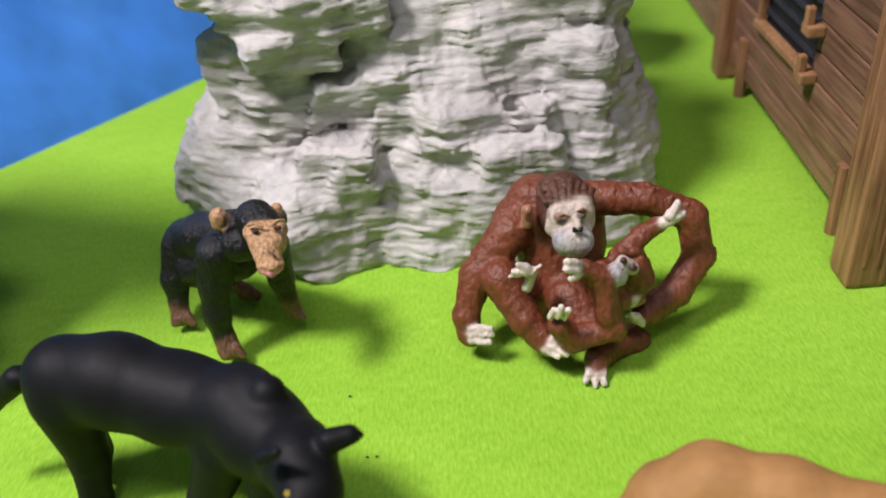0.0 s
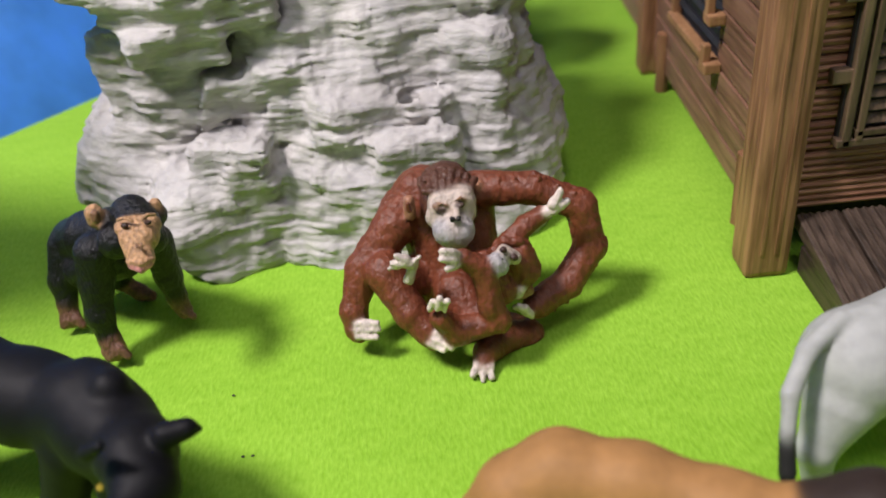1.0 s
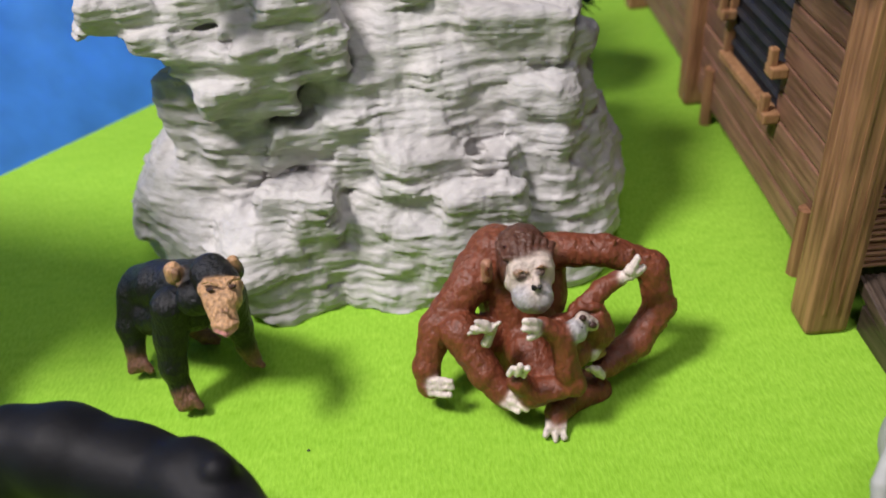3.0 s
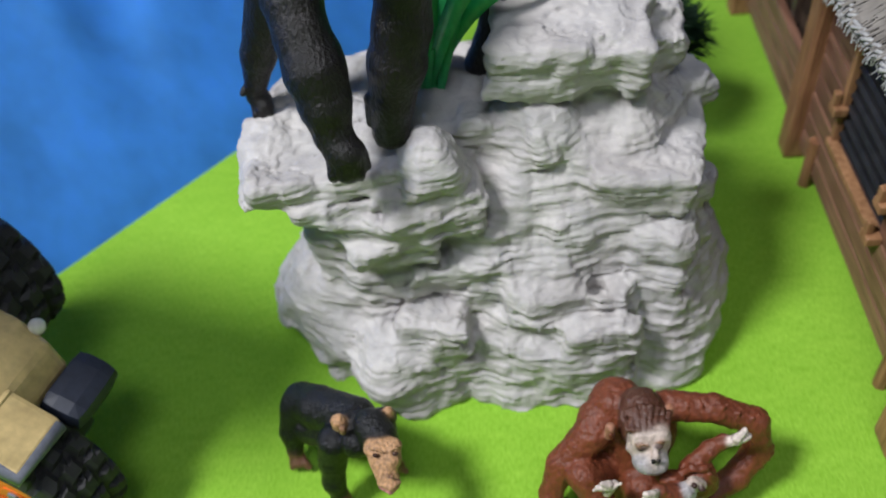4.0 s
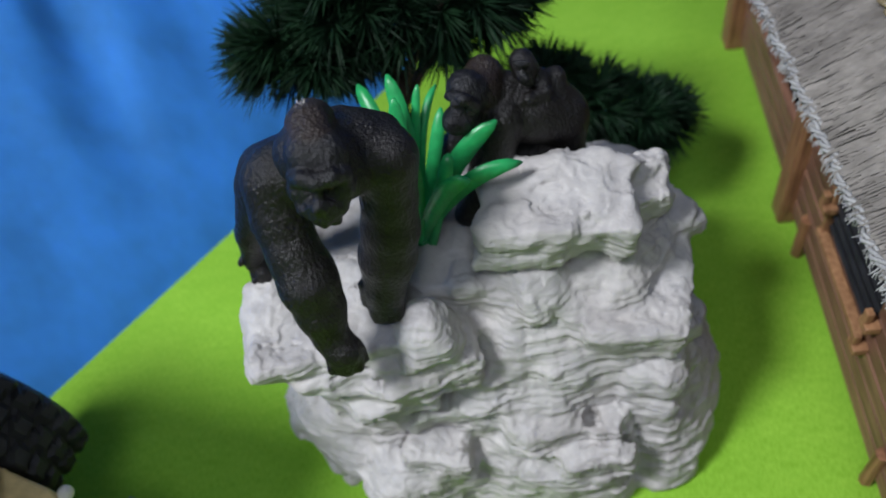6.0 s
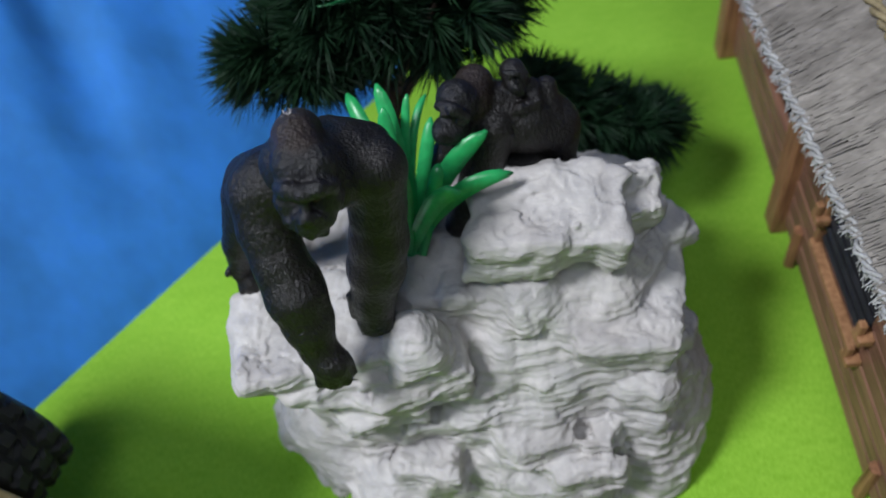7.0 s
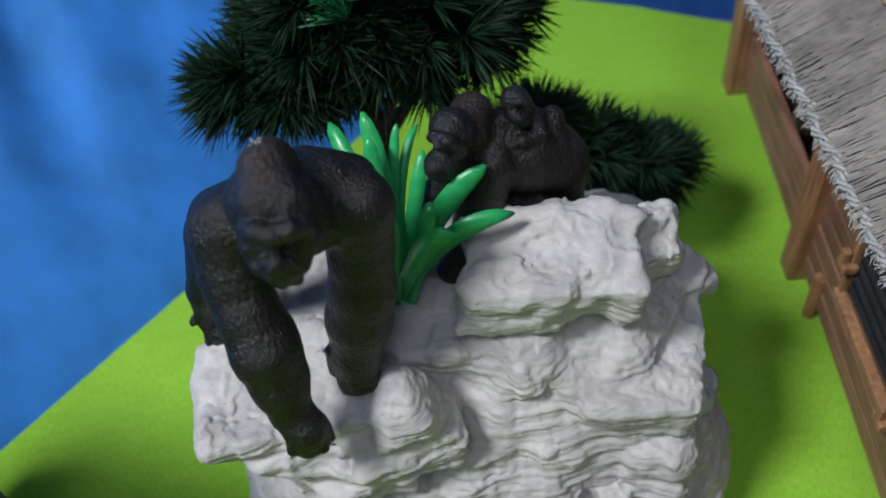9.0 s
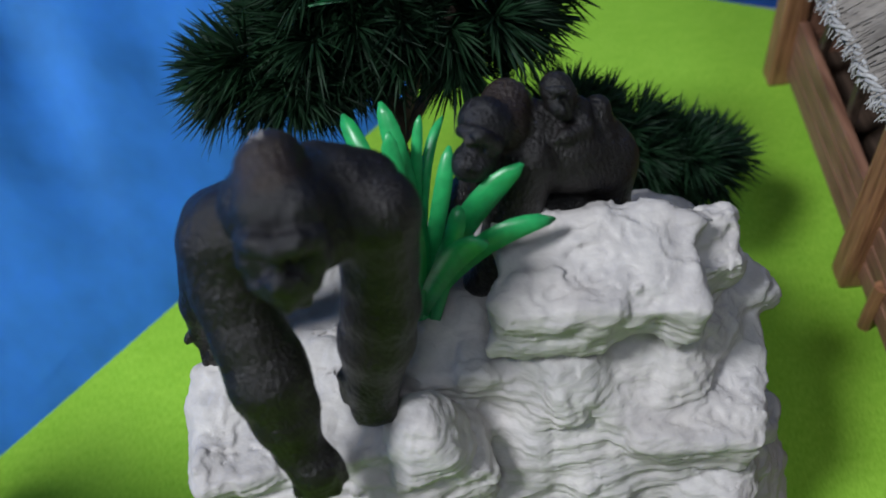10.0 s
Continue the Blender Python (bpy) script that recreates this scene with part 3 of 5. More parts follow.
# ---- toy animals, each one moulded piece ----
def orangutan():
    s = Figure(0.0014)
    limb(s, RUST, (0.0479, 0.273, 0.0434, 0.0109), (0.0549, 0.266, 0.0207, 0.013), (0.057, 0.258, 0.0054, 0.0112))
    limb(s, RUST, (0.0403, 0.268, 0.0419, 0.0079), (0.0383, 0.264, 0.0404, 0.0071))
    limb(s, RUST, (0.0383, 0.264, 0.0404, 0.0071), (0.0258, 0.258, 0.0276, 0.0057), (0.0211, 0.252, 0.0158, 0.0045), (0.0218, 0.249, 0.0095, 0.004))
    limb(s, PALE, (0.0224, 0.247, 0.0139, 0.0015), (0.0287, 0.245, 0.0152, 0.0011))
    limb(s, PALE, (0.0223, 0.246, 0.0125, 0.0015), (0.0292, 0.244, 0.0133, 0.0011))
    limb(s, PALE, (0.0224, 0.245, 0.0105, 0.0014), (0.0282, 0.243, 0.0108, 0.0011))
    limb(s, RUST, (0.0451, 0.262, 0.0179, 0.0074), (0.0332, 0.252, 0.03, 0.0063), (0.0402, 0.244, 0.0187, 0.0054), (0.0464, 0.239, 0.0119, 0.0042))
    limb(s, PALE, (0.0483, 0.237, 0.0149, 0.0016), (0.054, 0.234, 0.0129, 0.0012))
    limb(s, PALE, (0.0472, 0.236, 0.0136, 0.0016), (0.0521, 0.233, 0.012, 0.0012))
    limb(s, PALE, (0.0457, 0.236, 0.012, 0.0016), (0.0496, 0.233, 0.0109, 0.0011))
    limb(s, RUST, (0.0659, 0.27, 0.0463, 0.0061), (0.0827, 0.268, 0.046, 0.0053), (0.0985, 0.266, 0.0388, 0.0052), (0.1011, 0.262, 0.0249, 0.0053), (0.0924, 0.256, 0.0155, 0.0051), (0.0813, 0.25, 0.0123, 0.0049))
    arm = [Vector(p) for p in ((0.0720, 0.268, 0.0505), (0.0840, 0.267, 0.0508), (0.0985, 0.265, 0.0432), (0.1052, 0.261, 0.0270), (0.0955, 0.255, 0.0135), (0.0850, 0.251, 0.0085))]
    for a, b in zip(arm, arm[1:]):
        for k in range(8):
            p = a.lerp(b, (k + 0.5) / 8) + Vector((0.0003 * math.sin(9 * k), -0.0018 + 0.0020 * (k % 3), 0.0003 * math.cos(7 * k)))
            q = p + (p - Vector((0.078, p.y, 0.026))).normalized() * (0.0010 + 0.0004 * (k % 2))
            limb(s, RUST, (*p, 0.0009), (*q, 0.0004))
    limb(s, SKIN, (0.0783, 0.247, 0.0206, 0.0018), (0.0745, 0.245, 0.0204, 0.0017))
    limb(s, PALE, (0.0758, 0.243, 0.0244, 0.0014), (0.0748, 0.243, 0.0219, 0.0012))
    limb(s, PALE, (0.0746, 0.243, 0.0179, 0.0012), (0.0767, 0.244, 0.0142, 0.0012))
    limb(s, PALE, (0.0768, 0.243, 0.0168, 0.001), (0.0787, 0.244, 0.0126, 0.0011))
    limb(s, PALE, (0.0773, 0.247, 0.0117, 0.0013), (0.0734, 0.244, 0.0168, 0.001))
    limb(s, RUST, (0.0661, 0.258, -0.003, 0.008), (0.0774, 0.25, -0.0002, 0.0056), (0.0686, 0.245, 0.0032, 0.0051), (0.0625, 0.237, 0.0046, 0.0039))
    limb(s, PALE, (0.0594, 0.233, 0.0039, 0.0012), (0.0578, 0.23, 0.0022, 0.0011))
    limb(s, PALE, (0.0614, 0.232, 0.0034, 0.0012), (0.0606, 0.229, 0.0007, 0.0011))
    limb(s, PALE, (0.0636, 0.232, 0.0031, 0.0012), (0.0636, 0.229, 0.0012, 0.0011))
    limb(s, RUST, (0.0625, 0.237, 0.0058, 0.0039), (0.0617, 0.234, 0.0027, 0.0032))
    limb(s, DARKRUST, (0.0553, 0.266, 0.0508, 0.0084), (0.0556, 0.262, 0.047, 0.0087))
    limb(s, RUST, (0.0475, 0.268, 0.0379, 0.0058), (0.0488, 0.266, 0.0326, 0.0054))
    limb(s, RUST, (0.0654, 0.272, 0.0388, 0.0055), (0.0644, 0.268, 0.0273, 0.0063))
    limb(s, RUST, (0.0447, 0.27, 0.0496, 0.0046), (0.0669, 0.27, 0.0482, 0.0036))
    limb(s, FACE, (0.0539, 0.254, 0.0516, 0.0049), (0.0597, 0.254, 0.0525, 0.0045))
    limb(s, FACE, (0.0519, 0.253, 0.0481, 0.0037), (0.0604, 0.253, 0.0487, 0.0035))
    # dark brow rims, with the eye sockets' shadow painted in
    limb(s, DARKTAN, (0.0515, 0.25, 0.0535, 0.0005), (0.0536, 0.2492, 0.0549, 0.0005), (0.0552, 0.2494, 0.0537, 0.0004))
    limb(s, DARKTAN, (0.0576, 0.2494, 0.055, 0.0004), (0.0593, 0.2492, 0.056, 0.0005), (0.0609, 0.2502, 0.0543, 0.0005))
    limb(s, FACE, (0.0555, 0.251, 0.0474, 0.0045), (0.0567, 0.248, 0.046, 0.0047))
    limb(s, MUZZLE, (0.0551, 0.248, 0.0453, 0.005), (0.0581, 0.248, 0.0452, 0.005))
    limb(s, MUZZLE, (0.0552, 0.2475, 0.0424, 0.0027), (0.0579, 0.2475, 0.0421, 0.0025))
    limb(s, FACE, (0.0577, 0.2492, 0.0525, 0.0012), (0.0574, 0.2462, 0.0513, 0.0013))
    limb(s, DARK, (0.0562, 0.2444, 0.0522, 0.0007), (0.0565, 0.244, 0.0517, 0.0007))
    limb(s, DARK, (0.0585, 0.2444, 0.0522, 0.0007), (0.0583, 0.244, 0.0517, 0.0007))
    limb(s, EYE, (0.0526, 0.2493, 0.0525, 0.0009), (0.0537, 0.2491, 0.0525, 0.0009))
    limb(s, EYE, (0.0584, 0.249, 0.0536, 0.0009), (0.0596, 0.2492, 0.0535, 0.0009))
    limb(s, SKIN, (0.0432, 0.259, 0.051, 0.002), (0.0434, 0.259, 0.0461, 0.0019))
    limb(s, RUST, (0.0434, 0.2555, 0.0519, 0.0008), (0.0435, 0.2555, 0.0495, 0.0008))
    limb(s, SKIN, (0.0655, 0.266, 0.0507, 0.0016), (0.066, 0.266, 0.0476, 0.0016))
    limb(s, RUST, (0.0557, 0.252, 0.0195, 0.0079), (0.0603, 0.246, 0.0146, 0.0074))
    limb(s, RUST, (0.0693, 0.244, 0.024, 0.0052), (0.0647, 0.245, 0.0344, 0.0047))
    limb(s, RUST, (0.0642, 0.239, 0.0367, 0.0038), (0.0654, 0.236, 0.0252, 0.004), (0.0677, 0.235, 0.0192, 0.0037), (0.0543, 0.236, 0.0157, 0.0045))
    limb(s, RUST, (0.0642, 0.239, 0.0367, 0.0038), (0.0578, 0.238, 0.0418, 0.0031))
    limb(s, PALE, (0.0563, 0.236, 0.0453, 0.0015), (0.0523, 0.234, 0.0476, 0.0011))
    limb(s, PALE, (0.0558, 0.235, 0.0437, 0.0015), (0.0517, 0.233, 0.0458, 0.0011))
    limb(s, PALE, (0.056, 0.235, 0.0415, 0.0014), (0.0533, 0.233, 0.0421, 0.001))
    limb(s, RUST, (0.0543, 0.236, 0.0157, 0.0045), (0.0496, 0.234, 0.0234, 0.0033))
    limb(s, PALE, (0.047, 0.232, 0.0285, 0.001), (0.048, 0.231, 0.0323, 0.001))
    limb(s, PALE, (0.0491, 0.231, 0.0291, 0.001), (0.0502, 0.23, 0.0336, 0.001))
    limb(s, PALE, (0.0512, 0.231, 0.0286, 0.001), (0.0524, 0.23, 0.0326, 0.001))
    limb(s, RUST, (0.075, 0.249, 0.0325, 0.0065), (0.0769, 0.248, 0.0283, 0.0059))
    limb(s, RUST, (0.0681, 0.247, 0.0368, 0.0015), (0.0716, 0.247, 0.0405, 0.0015))
    limb(s, RUST, (0.0716, 0.247, 0.0405, 0.0015), (0.0762, 0.247, 0.0395, 0.0015))
    limb(s, RUST, (0.0777, 0.246, 0.0374, 0.0015), (0.0798, 0.246, 0.0319, 0.0015))
    limb(s, RUST, (0.0711, 0.244, 0.027, 0.0024), (0.0756, 0.246, 0.0234, 0.0024))
    limb(s, FACE, (0.0707, 0.242, 0.0403, 0.0022), (0.0739, 0.242, 0.0373, 0.0022))
    limb(s, MUZZLE, (0.068, 0.2395, 0.0379, 0.0031), (0.0689, 0.2395, 0.0362, 0.003))
    limb(s, DARK, (0.0685, 0.237, 0.0418, 0.0004), (0.0687, 0.237, 0.0418, 0.0004))
    limb(s, DARK, (0.0699, 0.237, 0.0407, 0.0004), (0.0701, 0.237, 0.0406, 0.0004))
    limb(s, EYE, (0.0704, 0.2393, 0.0426, 0.0009), (0.0708, 0.2393, 0.0424, 0.0009))
    limb(s, EYE, (0.0736, 0.2393, 0.0394, 0.0009), (0.074, 0.2393, 0.0392, 0.0009))
    limb(s, SKIN, (0.0779, 0.245, 0.0282, 0.0015), (0.0782, 0.245, 0.0269, 0.0014))
    limb(s, RUST, (0.0705, 0.25, 0.0365, 0.0029), (0.0789, 0.254, 0.0408, 0.0031), (0.0844, 0.256, 0.043, 0.0028))
    limb(s, PALE, (0.086, 0.255, 0.0442, 0.0019), (0.0899, 0.255, 0.047, 0.0016))
    limb(s, PALE, (0.0875, 0.254, 0.0473, 0.0016), (0.0902, 0.255, 0.0513, 0.0012))
    limb(s, PALE, (0.0884, 0.254, 0.0452, 0.0013), (0.0925, 0.255, 0.0475, 0.0011))
    limb(s, PALE, (0.0433, 0.243, 0.0384, 0.0018), (0.041, 0.243, 0.0324, 0.0016))
    limb(s, PALE, (0.0417, 0.242, 0.0393, 0.0018), (0.0368, 0.241, 0.0405, 0.001))
    limb(s, PALE, (0.0412, 0.242, 0.0409, 0.0016), (0.0381, 0.241, 0.043, 0.0009))
    limb(s, PALE, (0.043, 0.242, 0.0391, 0.001), (0.0452, 0.242, 0.0413, 0.0009))
    limb(s, PALE, (0.0405, 0.242, 0.0394, 0.0013), (0.0356, 0.241, 0.0386, 0.0008))
    limb(s, DARKRUST, (0.0477, 0.262, 0.0563, 0.0014), (0.0486, 0.2545, 0.0562, 0.001))
    limb(s, DARKRUST, (0.0502, 0.262, 0.057, 0.0014), (0.0507, 0.2545, 0.0562, 0.001))
    limb(s, DARKRUST, (0.0527, 0.262, 0.0577, 0.0014), (0.0527, 0.2545, 0.0563, 0.001))
    limb(s, DARKRUST, (0.0551, 0.262, 0.0584, 0.0014), (0.0547, 0.2545, 0.0563, 0.001))
    limb(s, DARKRUST, (0.0575, 0.262, 0.0583, 0.0014), (0.0567, 0.2545, 0.0561, 0.001))
    limb(s, DARKRUST, (0.0598, 0.262, 0.0571, 0.0014), (0.0586, 0.2545, 0.0557, 0.001))
    limb(s, DARKRUST, (0.0621, 0.262, 0.0559, 0.0014), (0.0606, 0.2545, 0.0553, 0.001))
    limb(s, DARKRUST, (0.0644, 0.262, 0.0546, 0.0014), (0.0626, 0.2545, 0.0547, 0.001))
    return moulded("toy_orangutan", s, 0.0, COAT_RUST, 0.0005, "rust-brown plastic orangutan holding its infant, sitting on felt", "toy animal", 0.00034, 520.0, shift=(0.0005, 0.002, 0), relax=1)


def chimpanzee():
    s = Figure(0.0018)
    limb(s, BLACKFUR, (-0.0759, 0.292, 0.0309, 0.0078), (-0.0669, 0.285, 0.0356, 0.0087), (-0.05, 0.275, 0.0424, 0.0084))
    limb(s, BLACKFUR, (-0.072, 0.283, 0.0236, 0.007), (-0.0527, 0.272, 0.0336, 0.0073))
    limb(s, BLACKFUR, (-0.0415, 0.264, 0.0542, 0.0065), (-0.0386, 0.26, 0.0527, 0.0068))
    limb(s, BLACKFUR, (-0.0481, 0.262, 0.0463, 0.0059), (-0.0377, 0.264, 0.0449, 0.0053))
    limb(s, TAN, (-0.0404, 0.2535, 0.0558, 0.003), (-0.0322, 0.254, 0.0559, 0.003))
    limb(s, TAN, (-0.0374, 0.25, 0.054, 0.0043), (-0.0337, 0.25, 0.0539, 0.0043))
    limb(s, TAN, (-0.0361, 0.2465, 0.0516, 0.0039), (-0.0346, 0.2445, 0.05, 0.0039))
    limb(s, PINK, (-0.0374, 0.2418, 0.0491, 0.001), (-0.0338, 0.2398, 0.0489, 0.0011), (-0.0314, 0.2418, 0.0494, 0.001))
    limb(s, TAN, (-0.0378, 0.2425, 0.0506, 0.001), (-0.0335, 0.24, 0.0511, 0.001), (-0.0307, 0.2425, 0.0508, 0.001))
    limb(s, TAN, (-0.0407, 0.2512, 0.06, 0.0006), (-0.038, 0.25, 0.0612, 0.0006), (-0.0356, 0.2492, 0.0603, 0.0006))
    limb(s, TAN, (-0.033, 0.2492, 0.0604, 0.0006), (-0.0308, 0.25, 0.0614, 0.0006), (-0.0292, 0.2514, 0.0605, 0.0006))
    limb(s, BLACKFUR, (-0.0504, 0.268, 0.05, 0.0046), (-0.0364, 0.27, 0.0499, 0.0039))
    limb(s, EYE, (-0.0386, 0.2488, 0.0592, 0.0008), (-0.0377, 0.2485, 0.0592, 0.0008))
    limb(s, EYE, (-0.0314, 0.2485, 0.0597, 0.0008), (-0.0307, 0.2488, 0.0596, 0.0008))
    limb(s, DARKTAN, (-0.0342, 0.243, 0.0559, 0.0006), (-0.0335, 0.2415, 0.0559, 0.0006))
    limb(s, DARKTAN, (-0.0326, 0.243, 0.0557, 0.0006), (-0.0324, 0.2415, 0.0557, 0.0006))
    limb(s, TAN, (-0.0538, 0.266, 0.0551, 0.0029), (-0.0539, 0.266, 0.0527, 0.0028))
    limb(s, TAN, (-0.0354, 0.27, 0.0539, 0.0019), (-0.0354, 0.27, 0.0512, 0.0021))
    limb(s, DARKTAN, (-0.0514, 0.2615, 0.0572, 0.0014), (-0.0516, 0.2615, 0.0548, 0.0014))
    limb(s, BLACKFUR, (-0.058, 0.266, 0.0405, 0.0068), (-0.0606, 0.264, 0.029, 0.0054), (-0.0618, 0.261, 0.0188, 0.0046), (-0.0608, 0.259, 0.0101, 0.0035))
    limb(s, BROWN, (-0.0603, 0.2585, 0.0095, 0.0037), (-0.059, 0.257, 0.0062, 0.0037))
    limb(s, BROWN, (-0.0569, 0.256, 0.008, 0.0018), (-0.0548, 0.255, 0.005, 0.0015))
    limb(s, BROWN, (-0.0619, 0.256, 0.007, 0.0017), (-0.0611, 0.255, 0.0048, 0.0015))
    limb(s, BLACKFUR, (-0.0403, 0.273, 0.0382, 0.0058), (-0.0403, 0.274, 0.0228, 0.0045), (-0.0392, 0.273, 0.0151, 0.0034))
    limb(s, BROWN, (-0.0395, 0.273, 0.0139, 0.0035), (-0.0377, 0.272, 0.0088, 0.0029))
    limb(s, BROWN, (-0.0377, 0.271, 0.0104, 0.0015), (-0.0347, 0.27, 0.0076, 0.0013))
    limb(s, BLACKFUR, (-0.0782, 0.29, 0.029, 0.007), (-0.0817, 0.285, 0.0185, 0.0053), (-0.0815, 0.281, 0.0116, 0.0035))
    limb(s, BROWN, (-0.0819, 0.281, 0.0104, 0.0035), (-0.0811, 0.278, 0.0059, 0.0034))
    limb(s, BROWN, (-0.0785, 0.277, 0.0069, 0.0018), (-0.0768, 0.276, 0.0045, 0.0016))
    limb(s, BROWN, (-0.0831, 0.277, 0.0065, 0.0018), (-0.0834, 0.276, 0.0048, 0.0016))
    limb(s, BLACKFUR, (-0.0635, 0.29, 0.0225, 0.0059), (-0.0667, 0.295, 0.0095, 0.0039))
    limb(s, BROWN, (-0.0665, 0.295, 0.0082, 0.0031), (-0.0596, 0.293, 0.0037, 0.0031))
    limb(s, BROWN, (-0.0596, 0.293, 0.0037, 0.0029), (-0.0557, 0.291, 0.0034, 0.0021))
    return moulded("toy_chimpanzee", s, 0.0, COAT_FUR, 0.0005, "black plastic chimpanzee with tan face walking on felt", "toy animal", 0.00014, 700.0, shift=(-0.0022, 0.001, 0), relax=1)


def gorilla():
    s = Figure(0.0024)
    limb(s, FUR, (-0.0828, 0.368, 0.1322, 0.0039), (-0.0769, 0.368, 0.1497, 0.0066), (-0.0654, 0.368, 0.1753, 0.0098))
    limb(s, FUR, (-0.0858, 0.366, 0.1356, 0.0016), (-0.0866, 0.365, 0.1348, 0.0014))
    limb(s, FUR, (-0.0612, 0.37, 0.1801, 0.0114), (-0.0399, 0.36, 0.1953, 0.0125), (-0.0246, 0.355, 0.2037, 0.012))
    limb(s, FUR, (-0.05, 0.353, 0.198, 0.0108), (-0.0148, 0.352, 0.2012, 0.0098))
    limb(s, FUR, (-0.0293, 0.362, 0.2056, 0.0077), (-0.0178, 0.36, 0.2019, 0.0085))
    # the near arm: shoulder, thick forearm, fist on its knuckles
    limb(s, FUR, (-0.0534, 0.352, 0.1955, 0.0112), (-0.0536, 0.345, 0.1850, 0.0098), (-0.0512, 0.337, 0.1755, 0.0092), (-0.0482, 0.330, 0.1665, 0.0101), (-0.0463, 0.325, 0.1560, 0.0086), (-0.0450, 0.321, 0.1470, 0.0064), (-0.0420, 0.318, 0.1409, 0.0064))
    limb(s, FUR, (-0.0470, 0.334, 0.1700, 0.0080), (-0.0450, 0.327, 0.1590, 0.0070))
    limb(s, FUR, (-0.0412, 0.317, 0.1413, 0.0064), (-0.0415, 0.316, 0.1364, 0.0056))
    for k, x in enumerate((-0.0468, -0.0434, -0.0402, -0.0373)):
        limb(s, FUR, (x + 0.0006, 0.3155 - 0.0006 * (k in (1, 2)), 0.1390, 0.0021), (x, 0.3135, 0.1355, 0.0019), (x - 0.0002, 0.3150, 0.1325, 0.0016))
    limb(s, FUR, (-0.0362, 0.3185, 0.1400, 0.0022), (-0.0350, 0.3165, 0.1362, 0.0018))
    # the far arm
    limb(s, FUR, (-0.0156, 0.352, 0.1994, 0.0106), (-0.0176, 0.350, 0.1830, 0.0094), (-0.0196, 0.348, 0.1700, 0.0100), (-0.0232, 0.346, 0.1560, 0.0103), (-0.0268, 0.343, 0.1420, 0.0080), (-0.0284, 0.341, 0.1310, 0.0072))
    limb(s, FUR, (-0.0339, 0.342, 0.1451, 0.0025), (-0.0351, 0.34, 0.1359, 0.0019))
    for k, x in enumerate((-0.0325, -0.0292, -0.0259, -0.0232)):
        limb(s, FUR, (x, 0.3375, 0.1340, 0.0021), (x - 0.0002, 0.3365, 0.1295, 0.0017))
    # the head: tall crest, heavy brow, deep eyes, broad nose and lips
    limb(s, CROWN, (-0.0345, 0.353, 0.2190, 0.0074), (-0.0338, 0.347, 0.2235, 0.0066), (-0.0326, 0.341, 0.2230, 0.0070))
    limb(s, FUR, (-0.0391, 0.346, 0.2137, 0.0080), (-0.0299, 0.346, 0.2120, 0.0080))
    limb(s, FACEBLK, (-0.0345, 0.337, 0.2220, 0.0062), (-0.0282, 0.337, 0.2212, 0.0062))
    limb(s, FACEBLK, (-0.0385, 0.3320, 0.2190, 0.0026), (-0.0352, 0.3285, 0.2212, 0.0027), (-0.0311, 0.3272, 0.2206, 0.0025), (-0.0272, 0.3285, 0.2206, 0.0027), (-0.0240, 0.3320, 0.2178, 0.0026))
    limb(s, FACEBLK, (-0.0375, 0.3330, 0.2125, 0.0052), (-0.0268, 0.3330, 0.2115, 0.0052))
    limb(s, FACEBLK, (-0.0316, 0.3280, 0.2185, 0.0014), (-0.0322, 0.3262, 0.2135, 0.0017))
    limb(s, FACEBLK, (-0.0350, 0.3262, 0.2118, 0.0017), (-0.0322, 0.3246, 0.2128, 0.0019), (-0.0294, 0.3262, 0.2114, 0.0017))
    limb(s, FACEBLK, (-0.0372, 0.3292, 0.2085, 0.0036), (-0.0325, 0.3272, 0.2080, 0.0040), (-0.0282, 0.3292, 0.2075, 0.0036))
    limb(s, FACEBLK, (-0.0366, 0.3275, 0.2052, 0.0014), (-0.0327, 0.3246, 0.2048, 0.0015), (-0.0288, 0.3275, 0.2044, 0.0014))
    limb(s, FACEBLK, (-0.0355, 0.3290, 0.2022, 0.0024), (-0.0303, 0.3290, 0.2016, 0.0024))
    limb(s, DARK, (-0.0336, 0.3234, 0.2122, 0.0008), (-0.0334, 0.3234, 0.2118, 0.0008))
    limb(s, DARK, (-0.0308, 0.3234, 0.2118, 0.0008), (-0.0306, 0.3234, 0.2114, 0.0008))
    limb(s, EYE, (-0.0350, 0.3284, 0.2172, 0.0010), (-0.0342, 0.3282, 0.2172, 0.0010))
    limb(s, EYE, (-0.0287, 0.3282, 0.2166, 0.0010), (-0.0279, 0.3284, 0.2165, 0.0010))
    limb(s, FUR, (-0.0422, 0.340, 0.2165, 0.0018), (-0.0430, 0.340, 0.2125, 0.0018))
    limb(s, FUR, (-0.0363, 0.345, 0.2143, 0.0101), (-0.0283, 0.345, 0.2048, 0.0096))
    # hind foot with its toes
    limb(s, FUR, (-0.0820, 0.369, 0.1290, 0.0046), (-0.0800, 0.365, 0.1275, 0.0040))
    for x in (-0.0835, -0.0806, -0.0778):
        limb(s, FUR, (x, 0.3645, 0.1275, 0.0017), (x + 0.0002, 0.3620, 0.1258, 0.0014))
    return moulded("toy_gorilla", s, 0.1235, COAT_FUR, 0.0007, "dark brown plastic silverback gorilla standing on rock", "toy animal", 0.00020, 620.0)


